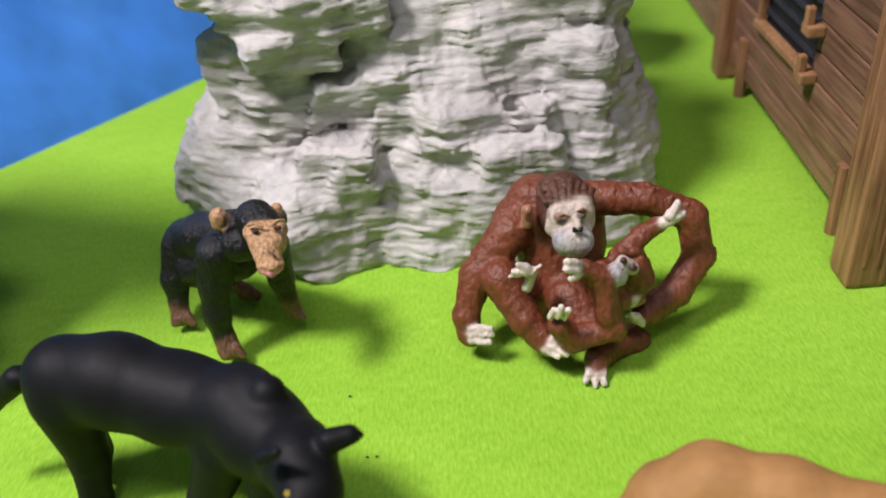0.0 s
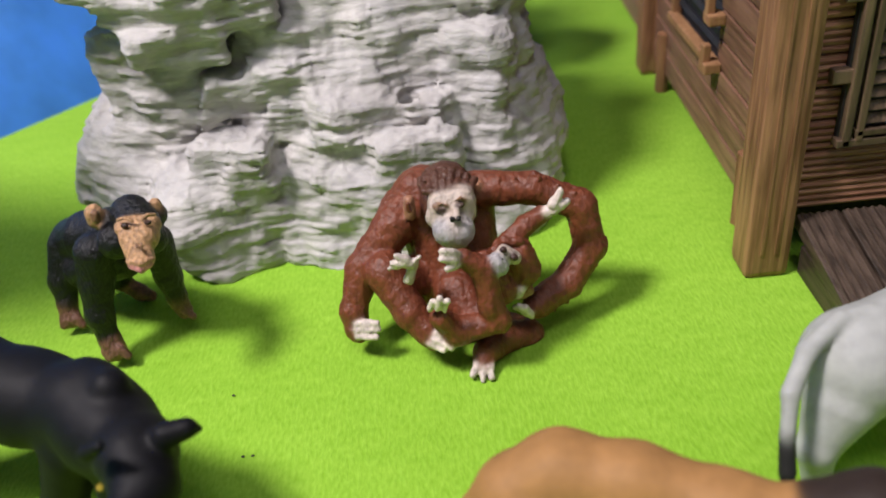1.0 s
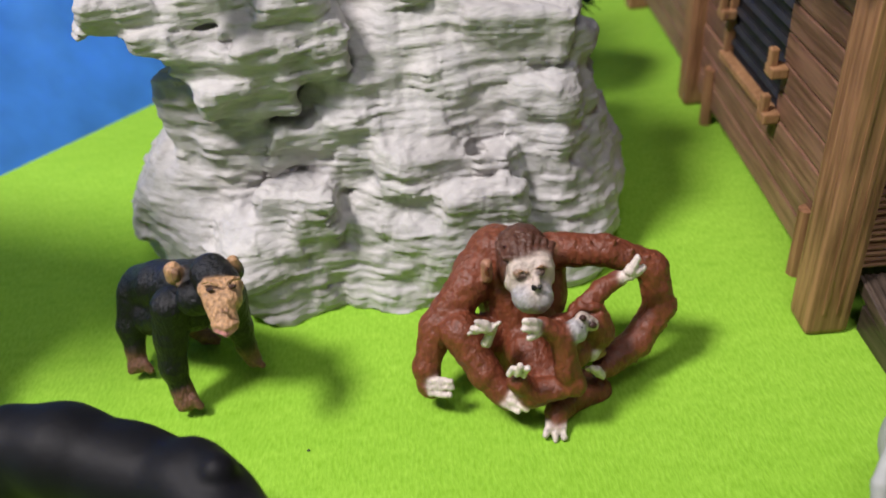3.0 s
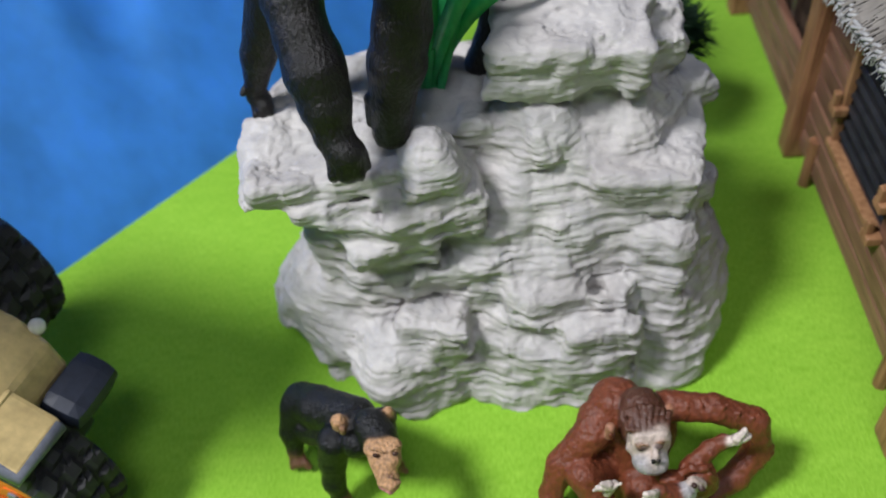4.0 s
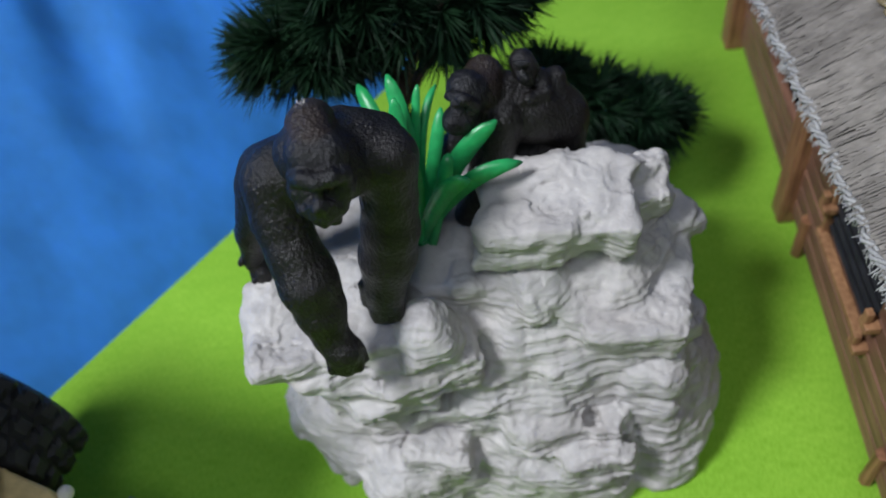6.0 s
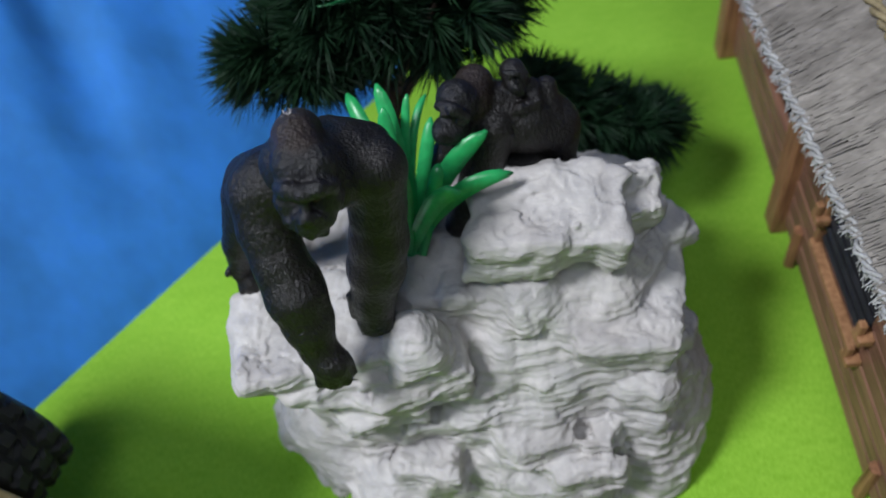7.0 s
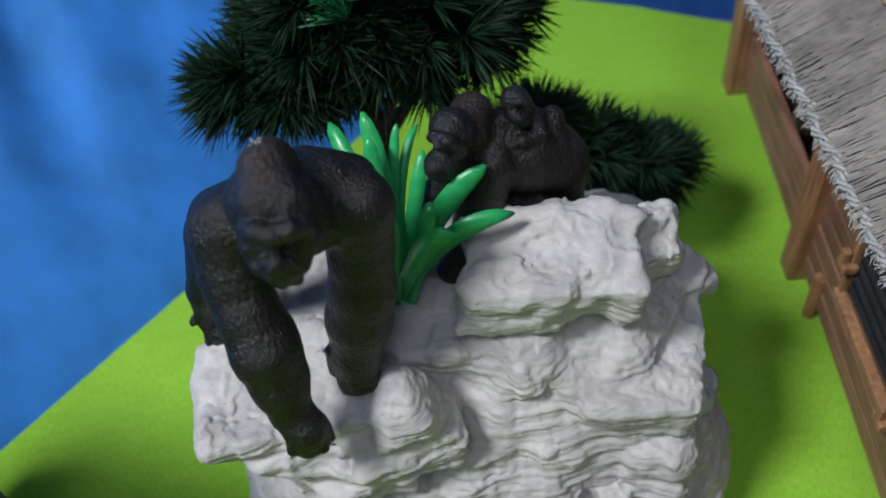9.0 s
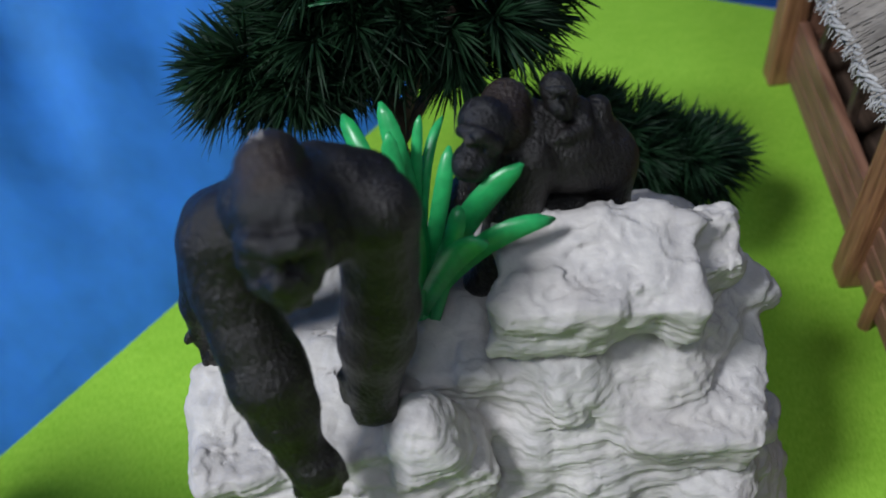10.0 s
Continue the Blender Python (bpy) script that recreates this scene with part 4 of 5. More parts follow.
def gorilla_mother():
    s = Figure(0.0017)
    limb(s, CROWN, (0.017, 0.402, 0.1839, 0.0073), (0.0145, 0.396, 0.1827, 0.0087))
    limb(s, FACEBLK, (0.0104, 0.391, 0.1888, 0.0068), (0.0113, 0.391, 0.187, 0.0073))
    limb(s, FACEBLK, (0.0054, 0.3845, 0.1924, 0.0022), (0.0097, 0.3815, 0.193, 0.0023), (0.0136, 0.383, 0.1875, 0.0022))
    limb(s, FACEBLK, (0.0081, 0.388, 0.1779, 0.0064), (0.0061, 0.386, 0.1786, 0.0055))
    limb(s, FACEBLK, (0.0045, 0.383, 0.1802, 0.0035), (0.0073, 0.383, 0.1785, 0.0031))
    limb(s, DARK, (0.0039, 0.3794, 0.1841, 0.0008), (0.0043, 0.3794, 0.1837, 0.0008))
    limb(s, DARK, (0.0062, 0.3794, 0.1831, 0.0008), (0.0065, 0.3794, 0.1827, 0.0008))
    limb(s, DARK, (0.0061, 0.3806, 0.1918, 0.0012), (0.007, 0.3804, 0.1913, 0.0012))
    limb(s, DARK, (0.0111, 0.3812, 0.1869, 0.0012), (0.0122, 0.3814, 0.186, 0.0012))
    limb(s, FUR, (0.0192, 0.391, 0.1816, 0.0016), (0.0198, 0.391, 0.1786, 0.0014))
    limb(s, FUR, (0.0223, 0.4, 0.1739, 0.0102), (0.0322, 0.4, 0.1661, 0.0129), (0.0437, 0.402, 0.159, 0.0114))
    limb(s, FUR, (0.0217, 0.392, 0.1716, 0.0088), (0.0165, 0.388, 0.1532, 0.0083), (0.0101, 0.386, 0.136, 0.0068), (0.004, 0.384, 0.1266, 0.0056))
    limb(s, FUR, (0.0103, 0.395, 0.166, 0.0069), (0.0005, 0.393, 0.1538, 0.0058), (-0.0063, 0.39, 0.1413, 0.0045))
    limb(s, FUR, (0.0446, 0.402, 0.1557, 0.0106), (0.0446, 0.402, 0.1392, 0.0087), (0.04, 0.4, 0.1246, 0.0066))
    limb(s, FUR, (0.0207, 0.4, 0.1423, 0.0114), (0.0367, 0.4, 0.1428, 0.0114))
    limb(s, FUR, (0.0312, 0.403, 0.1872, 0.0047), (0.0321, 0.401, 0.1855, 0.0049))
    limb(s, FACEBLK, (0.0286, 0.3962, 0.193, 0.0012), (0.0329, 0.3955, 0.1926, 0.0012))
    limb(s, FACEBLK, (0.0314, 0.397, 0.1849, 0.0025), (0.0332, 0.397, 0.1826, 0.0023))
    limb(s, DARK, (0.0295, 0.3946, 0.1913, 0.0008), (0.0301, 0.3946, 0.1912, 0.0008))
    limb(s, DARK, (0.0326, 0.3946, 0.19, 0.0008), (0.033, 0.3946, 0.1899, 0.0008))
    limb(s, DARK, (0.0323, 0.394, 0.1859, 0.0005), (0.0325, 0.394, 0.1859, 0.0005))
    limb(s, FUR, (0.0361, 0.402, 0.1839, 0.0014), (0.0363, 0.402, 0.1816, 0.0015))
    limb(s, FUR, (0.0368, 0.402, 0.1795, 0.0038), (0.0384, 0.396, 0.1773, 0.0025), (0.0321, 0.392, 0.1789, 0.0021))
    limb(s, FUR, (0.0321, 0.392, 0.1789, 0.0014), (0.0295, 0.391, 0.178, 0.0008))
    limb(s, FUR, (0.043, 0.405, 0.1756, 0.0042), (0.0444, 0.399, 0.1695, 0.0028), (0.0459, 0.396, 0.1641, 0.0026))
    limb(s, FUR, (0.0459, 0.396, 0.1641, 0.0019), (0.044, 0.394, 0.164, 0.0011))
    limb(s, FUR, (0.0406, 0.404, 0.1727, 0.006), (0.0454, 0.404, 0.1658, 0.0056))
    return moulded("toy_gorilla", s, 0.119, COAT_FUR, 0.0007, "dark plastic gorilla carrying infant on back behind rock", "toy animal", 0.00018, 620.0)


def panther():
    s = Figure(0.004)
    limb(s, JET, (-0.103, 0.211, 0.0433, 0.004), (-0.1136, 0.213, 0.0339, 0.0028), (-0.1241, 0.212, 0.0224, 0.0023))
    limb(s, JET, (-0.0868, 0.207, 0.0465, 0.0114), (-0.0725, 0.204, 0.0458, 0.0125), (-0.0541, 0.198, 0.0427, 0.012), (-0.0364, 0.19, 0.0439, 0.011))
    limb(s, JET, (-0.036, 0.19, 0.0458, 0.0104), (-0.0301, 0.184, 0.0426, 0.0111), (-0.0207, 0.175, 0.0436, 0.0093))
    limb(s, JET, (-0.0356, 0.194, 0.0506, 0.0048), (-0.0269, 0.186, 0.0537, 0.0046))
    limb(s, JET, (-0.0186, 0.17, 0.0452, 0.0088), (-0.0156, 0.163, 0.0436, 0.0078))
    limb(s, JET, (-0.017, 0.157, 0.0436, 0.0057), (-0.0164, 0.152, 0.0444, 0.0048))
    limb(s, JET, (-0.0105, 0.17, 0.0519, 0.0033), (-0.0057, 0.171, 0.0525, 0.0025), (-0.003, 0.172, 0.0508, 0.0009))
    limb(s, JET, (-0.0244, 0.162, 0.0569, 0.0022), (-0.0199, 0.16, 0.0605, 0.0014))
    limb(s, YELLOW, (-0.0162, 0.1475, 0.0615, 0.0009), (-0.0158, 0.1475, 0.0614, 0.0009))
    limb(s, JET, (-0.0872, 0.203, 0.0411, 0.0093), (-0.088, 0.203, 0.0191, 0.0057), (-0.0895, 0.2, 0.0035, 0.0045), (-0.0933, 0.2, -0.0116, 0.0044))
    limb(s, JET, (-0.0907, 0.212, 0.0347, 0.0072), (-0.0915, 0.212, 0.0117, 0.005), (-0.0953, 0.211, -0.0043, 0.0045), (-0.0979, 0.211, -0.0148, 0.0042))
    limb(s, JET, (-0.0418, 0.186, 0.0355, 0.008), (-0.0508, 0.187, 0.0155, 0.0057), (-0.0559, 0.187, -0.0034, 0.0047))
    limb(s, JET, (-0.0286, 0.18, 0.0408, 0.0068), (-0.0328, 0.18, 0.0177, 0.005), (-0.0378, 0.18, -0.0008, 0.0043))
    return moulded("toy_panther", s, 0.0, COAT_SMOOTH, 0.0009, "smooth black plastic panther with lowered head on felt", "toy animal", 0.00006, 260.0, shift=(-0.0015, -0.002, 0))


def lion():
    s = Figure(0.004)
    limb(s, SAND, (0.060, 0.163, 0.033, 0.0092), (0.071, 0.164, 0.0365, 0.0098), (0.086, 0.158, 0.038, 0.0088), (0.103, 0.150, 0.037, 0.0080), (0.118, 0.143, 0.037, 0.0082))
    limb(s, SAND, (0.062, 0.168, 0.030, 0.0085), (0.058, 0.170, 0.014, 0.0048), (0.062, 0.170, 0.003, 0.0036))
    limb(s, SAND, (0.062, 0.156, 0.030, 0.0080), (0.055, 0.155, 0.014, 0.0046), (0.058, 0.154, 0.003, 0.0036))
    limb(s, SAND, (0.113, 0.150, 0.030, 0.0062), (0.114, 0.151, 0.014, 0.0040), (0.117, 0.150, 0.003, 0.0036))
    limb(s, SAND, (0.116, 0.138, 0.030, 0.0062), (0.120, 0.137, 0.014, 0.0040), (0.123, 0.136, 0.003, 0.0036))
    limb(s, MANE, (0.121, 0.143, 0.039, 0.0085), (0.129, 0.140, 0.042, 0.0095), (0.134, 0.137, 0.041, 0.0085))
    limb(s, SAND, (0.137, 0.135, 0.042, 0.0056), (0.143, 0.132, 0.039, 0.0040))
    limb(s, SAND, (0.053, 0.163, 0.034, 0.0030), (0.046, 0.168, 0.020, 0.0019), (0.044, 0.172, 0.008, 0.0017))
    limb(s, MANE, (0.044, 0.172, 0.008, 0.0022), (0.043, 0.173, 0.004, 0.0018))
    return moulded("toy_lion", s, 0.0, COAT_SMOOTH, 0.0009, "tan plastic lion with dark mane standing on felt", "toy animal", 0.00008, 300.0, shift=(0.004, -0.005, 0))


def white_calf():
    s = Figure(0.004)
    limb(s, WHITE, (0.1505, 0.189, 0.0335, 0.0145), (0.168, 0.192, 0.035, 0.0150), (0.200, 0.196, 0.036, 0.0148))
    limb(s, WHITE, (0.151, 0.190, 0.041, 0.0068), (0.200, 0.196, 0.044, 0.0068))
    limb(s, WHITE, (0.1524, 0.192, 0.0475, 0.0019), (0.1443, 0.190, 0.0472, 0.0023), (0.1345, 0.184, 0.0437, 0.0025), (0.1287, 0.177, 0.0373, 0.0023), (0.1272, 0.172, 0.029, 0.0019))
    limb(s, HOOFBLK, (0.1272, 0.172, 0.028, 0.0020), (0.1268, 0.168, 0.020, 0.0022), (0.127, 0.166, 0.013, 0.0010))
    limb(s, WHITE, (0.144, 0.182, 0.026, 0.0090), (0.1385, 0.178, 0.016, 0.0050), (0.140, 0.178, 0.003, 0.0034))
    limb(s, WHITE, (0.156, 0.199, 0.026, 0.0070), (0.155, 0.201, 0.014, 0.0040), (0.156, 0.202, 0.003, 0.0034))
    limb(s, WHITE, (0.202, 0.187, 0.026, 0.0066), (0.203, 0.186, 0.014, 0.0038), (0.203, 0.186, 0.003, 0.0034))
    limb(s, WHITE, (0.204, 0.204, 0.026, 0.0066), (0.206, 0.205, 0.014, 0.0038), (0.206, 0.205, 0.003, 0.0034))
    limb(s, WHITE, (0.210, 0.197, 0.044, 0.0092), (0.222, 0.199, 0.054, 0.0072), (0.232, 0.198, 0.052, 0.0052))
    limb(s, HOOFBLK, (0.236, 0.198, 0.050, 0.0040), (0.2365, 0.198, 0.0495, 0.0040))
    limb(s, HOOFBLK, (0.148, 0.1772, 0.034, 0.0006), (0.1482, 0.1772, 0.034, 0.0006))
    return moulded("toy_calf", s, 0.0, COAT_SMOOTH, 0.0008, "white plastic calf with black tail tip on felt", "toy animal", 0.00006, 260.0, soft=0.0012, shift=(0.004, -0.001, 0))


orangutan()
chimpanzee()
gorilla()
gorilla_mother()
panther()
lion()
white_calf()


# ---- the wooden hut ----
def hut():
    hut_ = thing("wooden_hut", (0.23, 0.43, 0), "brown wooden toy stilt hut with grey thatched roof", "toy hut")
    # side runs along y, front faces the camera's start
    def side_x(y):
        return 0.1655 + (y - 0.271) * 0.02

    def chamfered_post(c, w, h, lab=""):
        bm = bmesh.new()
        box_bm(bm, (c[0], c[1], h / 2), (w, w, h / 2), None, w * 0.32)
        for k in (-0.35, 0.3):
            box_bm(bm, (c[0] + k * w, c[1] - w * 1.0, h / 2 + 0.004), (w * 0.07, w * 0.05, h / 2 - 0.006), None, 0.0)
        return part("post", bm, WOOD_POST, hut_, lab)

    chamfered_post((0.1645, 0.277, 0), 0.0078, 0.150)
    chamfered_post((0.171, 0.459, 0), 0.0068, 0.150)
    chamfered_post((0.1735, 0.600, 0), 0.0068, 0.150)
    chamfered_post((0.300, 0.277, 0), 0.0078, 0.150)
    chamfered_post((0.302, 0.600, 0), 0.0068, 0.150)
    for y in (0.306, 0.432):
        bm = bmesh.new()
        tube_bm(bm, [(side_x(y) + 0.001, y, 0), (side_x(y) + 0.001, y, 0.03)], 0.0034, 8)
        part("stilt", bm, WOOD_POST, hut_)
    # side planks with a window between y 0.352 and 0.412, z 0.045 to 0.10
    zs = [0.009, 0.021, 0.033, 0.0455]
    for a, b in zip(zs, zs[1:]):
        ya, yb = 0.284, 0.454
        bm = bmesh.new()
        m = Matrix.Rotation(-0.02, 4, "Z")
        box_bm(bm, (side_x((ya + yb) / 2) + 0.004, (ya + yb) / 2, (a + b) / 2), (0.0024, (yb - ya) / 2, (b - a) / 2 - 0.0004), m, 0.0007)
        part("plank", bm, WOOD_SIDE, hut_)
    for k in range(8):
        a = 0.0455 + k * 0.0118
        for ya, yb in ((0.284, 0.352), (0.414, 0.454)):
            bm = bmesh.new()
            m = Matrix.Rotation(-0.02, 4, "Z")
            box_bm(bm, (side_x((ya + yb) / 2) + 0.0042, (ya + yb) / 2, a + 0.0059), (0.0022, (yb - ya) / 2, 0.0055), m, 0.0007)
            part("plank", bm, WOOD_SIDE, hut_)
    win = box("window", (side_x(0.383) + 0.0055, 0.383, 0.074), (0.001, 0.031, 0.029), SCREEN, hut_, bevel=0.0, label="dark slatted window screen")
    for k in range(7):
        z = 0.052 + k * 0.0075
        box("slat", (side_x(0.383) + 0.0035, 0.383, z), (0.0009, 0.0295, 0.0013), SCREEN, win, Matrix.Rotation(0.5, 4, "Y"), 0.0002)
    box("sill", (side_x(0.383) + 0.0005, 0.383, 0.0455), (0.0024, 0.032, 0.0018), WOOD_LIGHT, win, bevel=0.0006)
    box("jamb", (side_x(0.413) + 0.0012, 0.4135, 0.072), (0.0020, 0.0018, 0.027), WOOD_LIGHT, win, bevel=0.0006)
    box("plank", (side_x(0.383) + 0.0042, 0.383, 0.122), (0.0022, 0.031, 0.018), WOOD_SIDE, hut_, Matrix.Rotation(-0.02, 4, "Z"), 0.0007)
    for y, z in ((0.350, 0.0465), (0.349, 0.0665), (0.348, 0.104), (0.413, 0.0655)):
        bm = bmesh.new()
        box_bm(bm, (side_x(y) - 0.0015, y, z), (0.0034, 0.0040, 0.0022), None, 0.0008)
        box_bm(bm, (side_x(y) - 0.0032, y + 0.001, z + 0.004), (0.0016, 0.0020, 0.0050), None, 0.0007)
        part("latch", bm, WOOD_LIGHT, win, "light wooden latch")
    # the open rear bay with its low boarding
    for k in range(3):
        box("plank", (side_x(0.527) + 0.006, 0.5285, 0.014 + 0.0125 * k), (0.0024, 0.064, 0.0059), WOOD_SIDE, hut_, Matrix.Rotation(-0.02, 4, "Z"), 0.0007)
    for k in range(3):
        y = 0.478 + k * 0.043
        box("brace", (side_x(y) + 0.010, y, 0.072), (0.0022, 0.0026, 0.046), WOOD_DARK, hut_, Matrix.Rotation(0.2 * (k - 1), 4, "X"), 0.0006)
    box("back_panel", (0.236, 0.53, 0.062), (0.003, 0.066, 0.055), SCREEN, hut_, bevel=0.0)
    box("hut_floor", (0.234, 0.44, 0.016), (0.058, 0.155, 0.004), WOOD_DARK, hut_)
    box("partition", (0.236, 0.457, 0.082), (0.060, 0.0024, 0.066), WOOD_SIDE, hut_)
    box("rear_wall", (0.236, 0.598, 0.082), (0.060, 0.0024, 0.066), WOOD_SIDE, hut_)
    box("far_wall", (0.300, 0.44, 0.082), (0.0024, 0.155, 0.066), WOOD_SIDE, hut_)
    # front planks, ribbed
    for k in range(11):
        z = 0.022 + k * 0.0112
        bm = bmesh.new()
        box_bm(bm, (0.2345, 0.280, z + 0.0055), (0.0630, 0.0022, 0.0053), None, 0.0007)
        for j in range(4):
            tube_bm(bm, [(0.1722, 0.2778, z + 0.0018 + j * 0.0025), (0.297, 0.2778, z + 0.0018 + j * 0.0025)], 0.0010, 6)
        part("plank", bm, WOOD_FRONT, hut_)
    door = box("shutter", (0.2060, 0.2755, 0.082), (0.0225, 0.0012, 0.033), SCREEN, hut_, bevel=0.0, label="dark louvred shutter in a wooden frame")
    for c, h in (((0.1855, 0.2738, 0.082), (0.0014, 0.0022, 0.0345)), ((0.1895, 0.2738, 0.082), (0.0012, 0.0024, 0.0325)), ((0.2270, 0.2738, 0.082), (0.0026, 0.0022, 0.0345)),
                 ((0.206, 0.2738, 0.0490), (0.0235, 0.0022, 0.0014)), ((0.207, 0.2738, 0.0525), (0.019, 0.0024, 0.0012)), ((0.206, 0.2738, 0.115), (0.0235, 0.0022, 0.0020))):
        box("frame", c, h, WOOD_FRAME, door, bevel=0.0005)
    for k in range(13):
        box("louvre", (0.2075, 0.2738, 0.0565 + 0.0045 * k), (0.0168, 0.0010, 0.0017), WOOD_FRAME, door, Matrix.Rotation(-0.5, 4, "X"), 0.0003)
    for z in (0.072, 0.098):
        box("hinge", (0.1815, 0.2745, z), (0.0032, 0.0020, 0.0024), WOOD_FRAME, door, bevel=0.0006)
    # roof: two slopes under thatch
    rnd = random.Random(4)
    eave, ridge, yf, yb = (0.1495, 0.140), (0.236, 0.201), 0.268, 0.640
    drift = -0.045  # the eave runs slightly outward toward the back
    bm = bmesh.new()
    prof = [(eave[0], eave[1]), (ridge[0], ridge[1]), (0.3225, 0.140), (0.3225, 0.136), (ridge[0], ridge[1] - 0.004), (eave[0], eave[1] - 0.004)]
    a = [bm.verts.new((x, yf, z)) for x, z in prof]
    b = [bm.verts.new((x + (drift * (yb - yf) if x < 0.2 else 0), yb, z)) for x, z in prof]
    for i in range(6):
        bm.faces.new((a[i], a[(i + 1) % 6], b[(i + 1) % 6], b[i]))
    bm.faces.new((a[5], a[4], a[1], a[0])), bm.faces.new((a[4], a[3], a[2], a[1]))
    bm.faces.new((b[0], b[1], b[4], b[5])), bm.faces.new((b[1], b[2], b[3], b[4]))
    roof = part("roof", bm, THATCH, hut_, "grey thatched roof")
    bm = bmesh.new()
    sl = Vector((ridge[0] - eave[0], 0, ridge[1] - eave[1]))
    up = Vector((-sl.z, 0, sl.x)).normalized()
    for n in range(8500):
        y = rnd.uniform(yf, yb)
        t0 = rnd.uniform(-0.03, 0.82)
        t1 = min(1.0, t0 + rnd.uniform(0.25, 0.6))
        h = rnd.uniform(0.0002, 0.0016)
        wdt = rnd.uniform(0.0002, 0.0005)
        dy = rnd.uniform(-0.006, 0.006)
        out = drift * (y - yf)
        p = Vector((eave[0] + out * (1 - t0), y, eave[1])) + sl * t0 + up * h
        q = Vector((eave[0] + out * (1 - t1), y + dy, eave[1])) + sl * t1 + up * (h + 0.0003)
        vs = [bm.verts.new(p + Vector((0, -wdt, 0))), bm.verts.new(p + Vector((0, wdt, 0))), bm.verts.new(p + up * wdt * 1.5),
              bm.verts.new(q + Vector((0, -wdt, 0))), bm.verts.new(q + Vector((0, wdt, 0))), bm.verts.new(q + up * wdt * 1.5)]
        for f in ((0, 3, 5, 2), (1, 2, 5, 4), (0, 2, 1), (3, 4, 5)):
            bm.faces.new([vs[i] for i in f])
    tagged(part("straw", bm, THATCH, roof, "loose grey straw strands"), kind="stuff")
    # twisted cord along the eave with its fringe
    bm = bmesh.new()
    for ph in (0.0, 2.094, 4.189):
        pts = []
        for i in range(240):
            y = yf + (yb - yf) * i / 239
            an = ph + i * 0.85
            wob = drift * (y - yf) + 0.0010 * math.sin(i * 0.37) + 0.0007 * math.sin(i * 1.13)
            pts.append((eave[0] - 0.0008 + 0.0012 * math.cos(an) + wob, y, eave[1] - 0.0005 + 0.0012 * math.sin(an)))
        tube_bm(bm, pts, 0.0009, 5)
    part("edge_cord", bm, ROPE, roof, "twisted pale grey cord along the eave", smooth=True)
    bm = bmesh.new()
    for n in range(900):
        y = rnd.uniform(yf, yb)
        L = rnd.uniform(0.002, 0.0065)
        p = Vector((eave[0] - 0.001 + drift * (y - yf), y, eave[1] - 0.001))
        q = p + Vector((rnd.uniform(-0.0028, 0.001), rnd.uniform(-0.002, 0.002), -L))
        mid = p.lerp(q, 0.5) + Vector((rnd.uniform(-0.001, 0.0006), rnd.uniform(-0.0008, 0.0008), 0))
        tube_bm(bm, [p, mid, q], [0.00035, 0.0003, 0.0002], 3)
    tagged(part("fringe", bm, ROPE, roof, "frayed pale fringe"), kind="stuff")
    bm = bmesh.new()
    for ph in (0.0, 2.094, 4.189):
        pts = [(eave[0] + 0.030 + 0.65 * drift * (yb - yf) * i / 199 + 0.0017 * math.cos(ph + i * 0.5), yf + (yb - yf) * i / 199, eave[1] + 0.0235 + 0.0017 * math.sin(ph + i * 0.5)) for i in range(200)]
        tube_bm(bm, pts, 0.0014, 6)
    part("binding_cord", bm, STRAW, roof, "thick straw-coloured cord laid across the thatch", smooth=True)


def deck():
    d = thing("wooden_deck", (0.24, 0.25, 0), "dark ribbed wooden ramp in front of hut", "deck")
    for k in range(8):
        x = 0.1750 + 0.0155 * k
        bm = bmesh.new()
        box_bm(bm, (x + 0.007, 0.251, 0.0142), (0.0074, 0.0250, 0.0026), Matrix.Rotation(0.2, 4, "X"), 0.0006)
        for j in range(5):
            tube_bm(bm, [(x + 0.0015 + 0.0028 * j, 0.2270, 0.0120), (x + 0.0015 + 0.0028 * j, 0.2748, 0.0216)], 0.0008, 5)
        part("plank", bm, WOOD_DARK, d)
    for x in (0.178, 0.288):
        box("runner", (x, 0.254, 0.0056), (0.002, 0.017, 0.0056), WOOD_DARK, d)


hut()
deck()


# ---- plants ----
def needle_tuft(bm, at, way, n, length, spread, rnd, width=0.0006):
    way = Vector(way).normalized()
    for _ in range(n):
        d = (way + Vector((rnd.gauss(0, 1), rnd.gauss(0, 1), rnd.gauss(0, 1))).normalized() * spread).normalized()
        L = length * rnd.uniform(0.6, 1.15)
        s = d.cross(Vector((rnd.gauss(0, 1), rnd.gauss(0, 1), rnd.gauss(0, 1)))).normalized() * width
        u = d.cross(s).normalized() * width * 0.7
        p = Vector(at) + d * 0.002
        m = p + d * L * 0.55 + Vector((0, 0, -L * 0.02))
        e = p + d * L + Vector((0, 0, -L * 0.10))
        a, b, c, f, g, h = (bm.verts.new(v) for v in (p - s * 0.5, p + s * 0.5, m - s, m + u, m + s, e))
        bm.faces.new((a, b, g, f)), bm.faces.new((a, f, c)), bm.faces.new((c, f, h)), bm.faces.new((f, g, h))


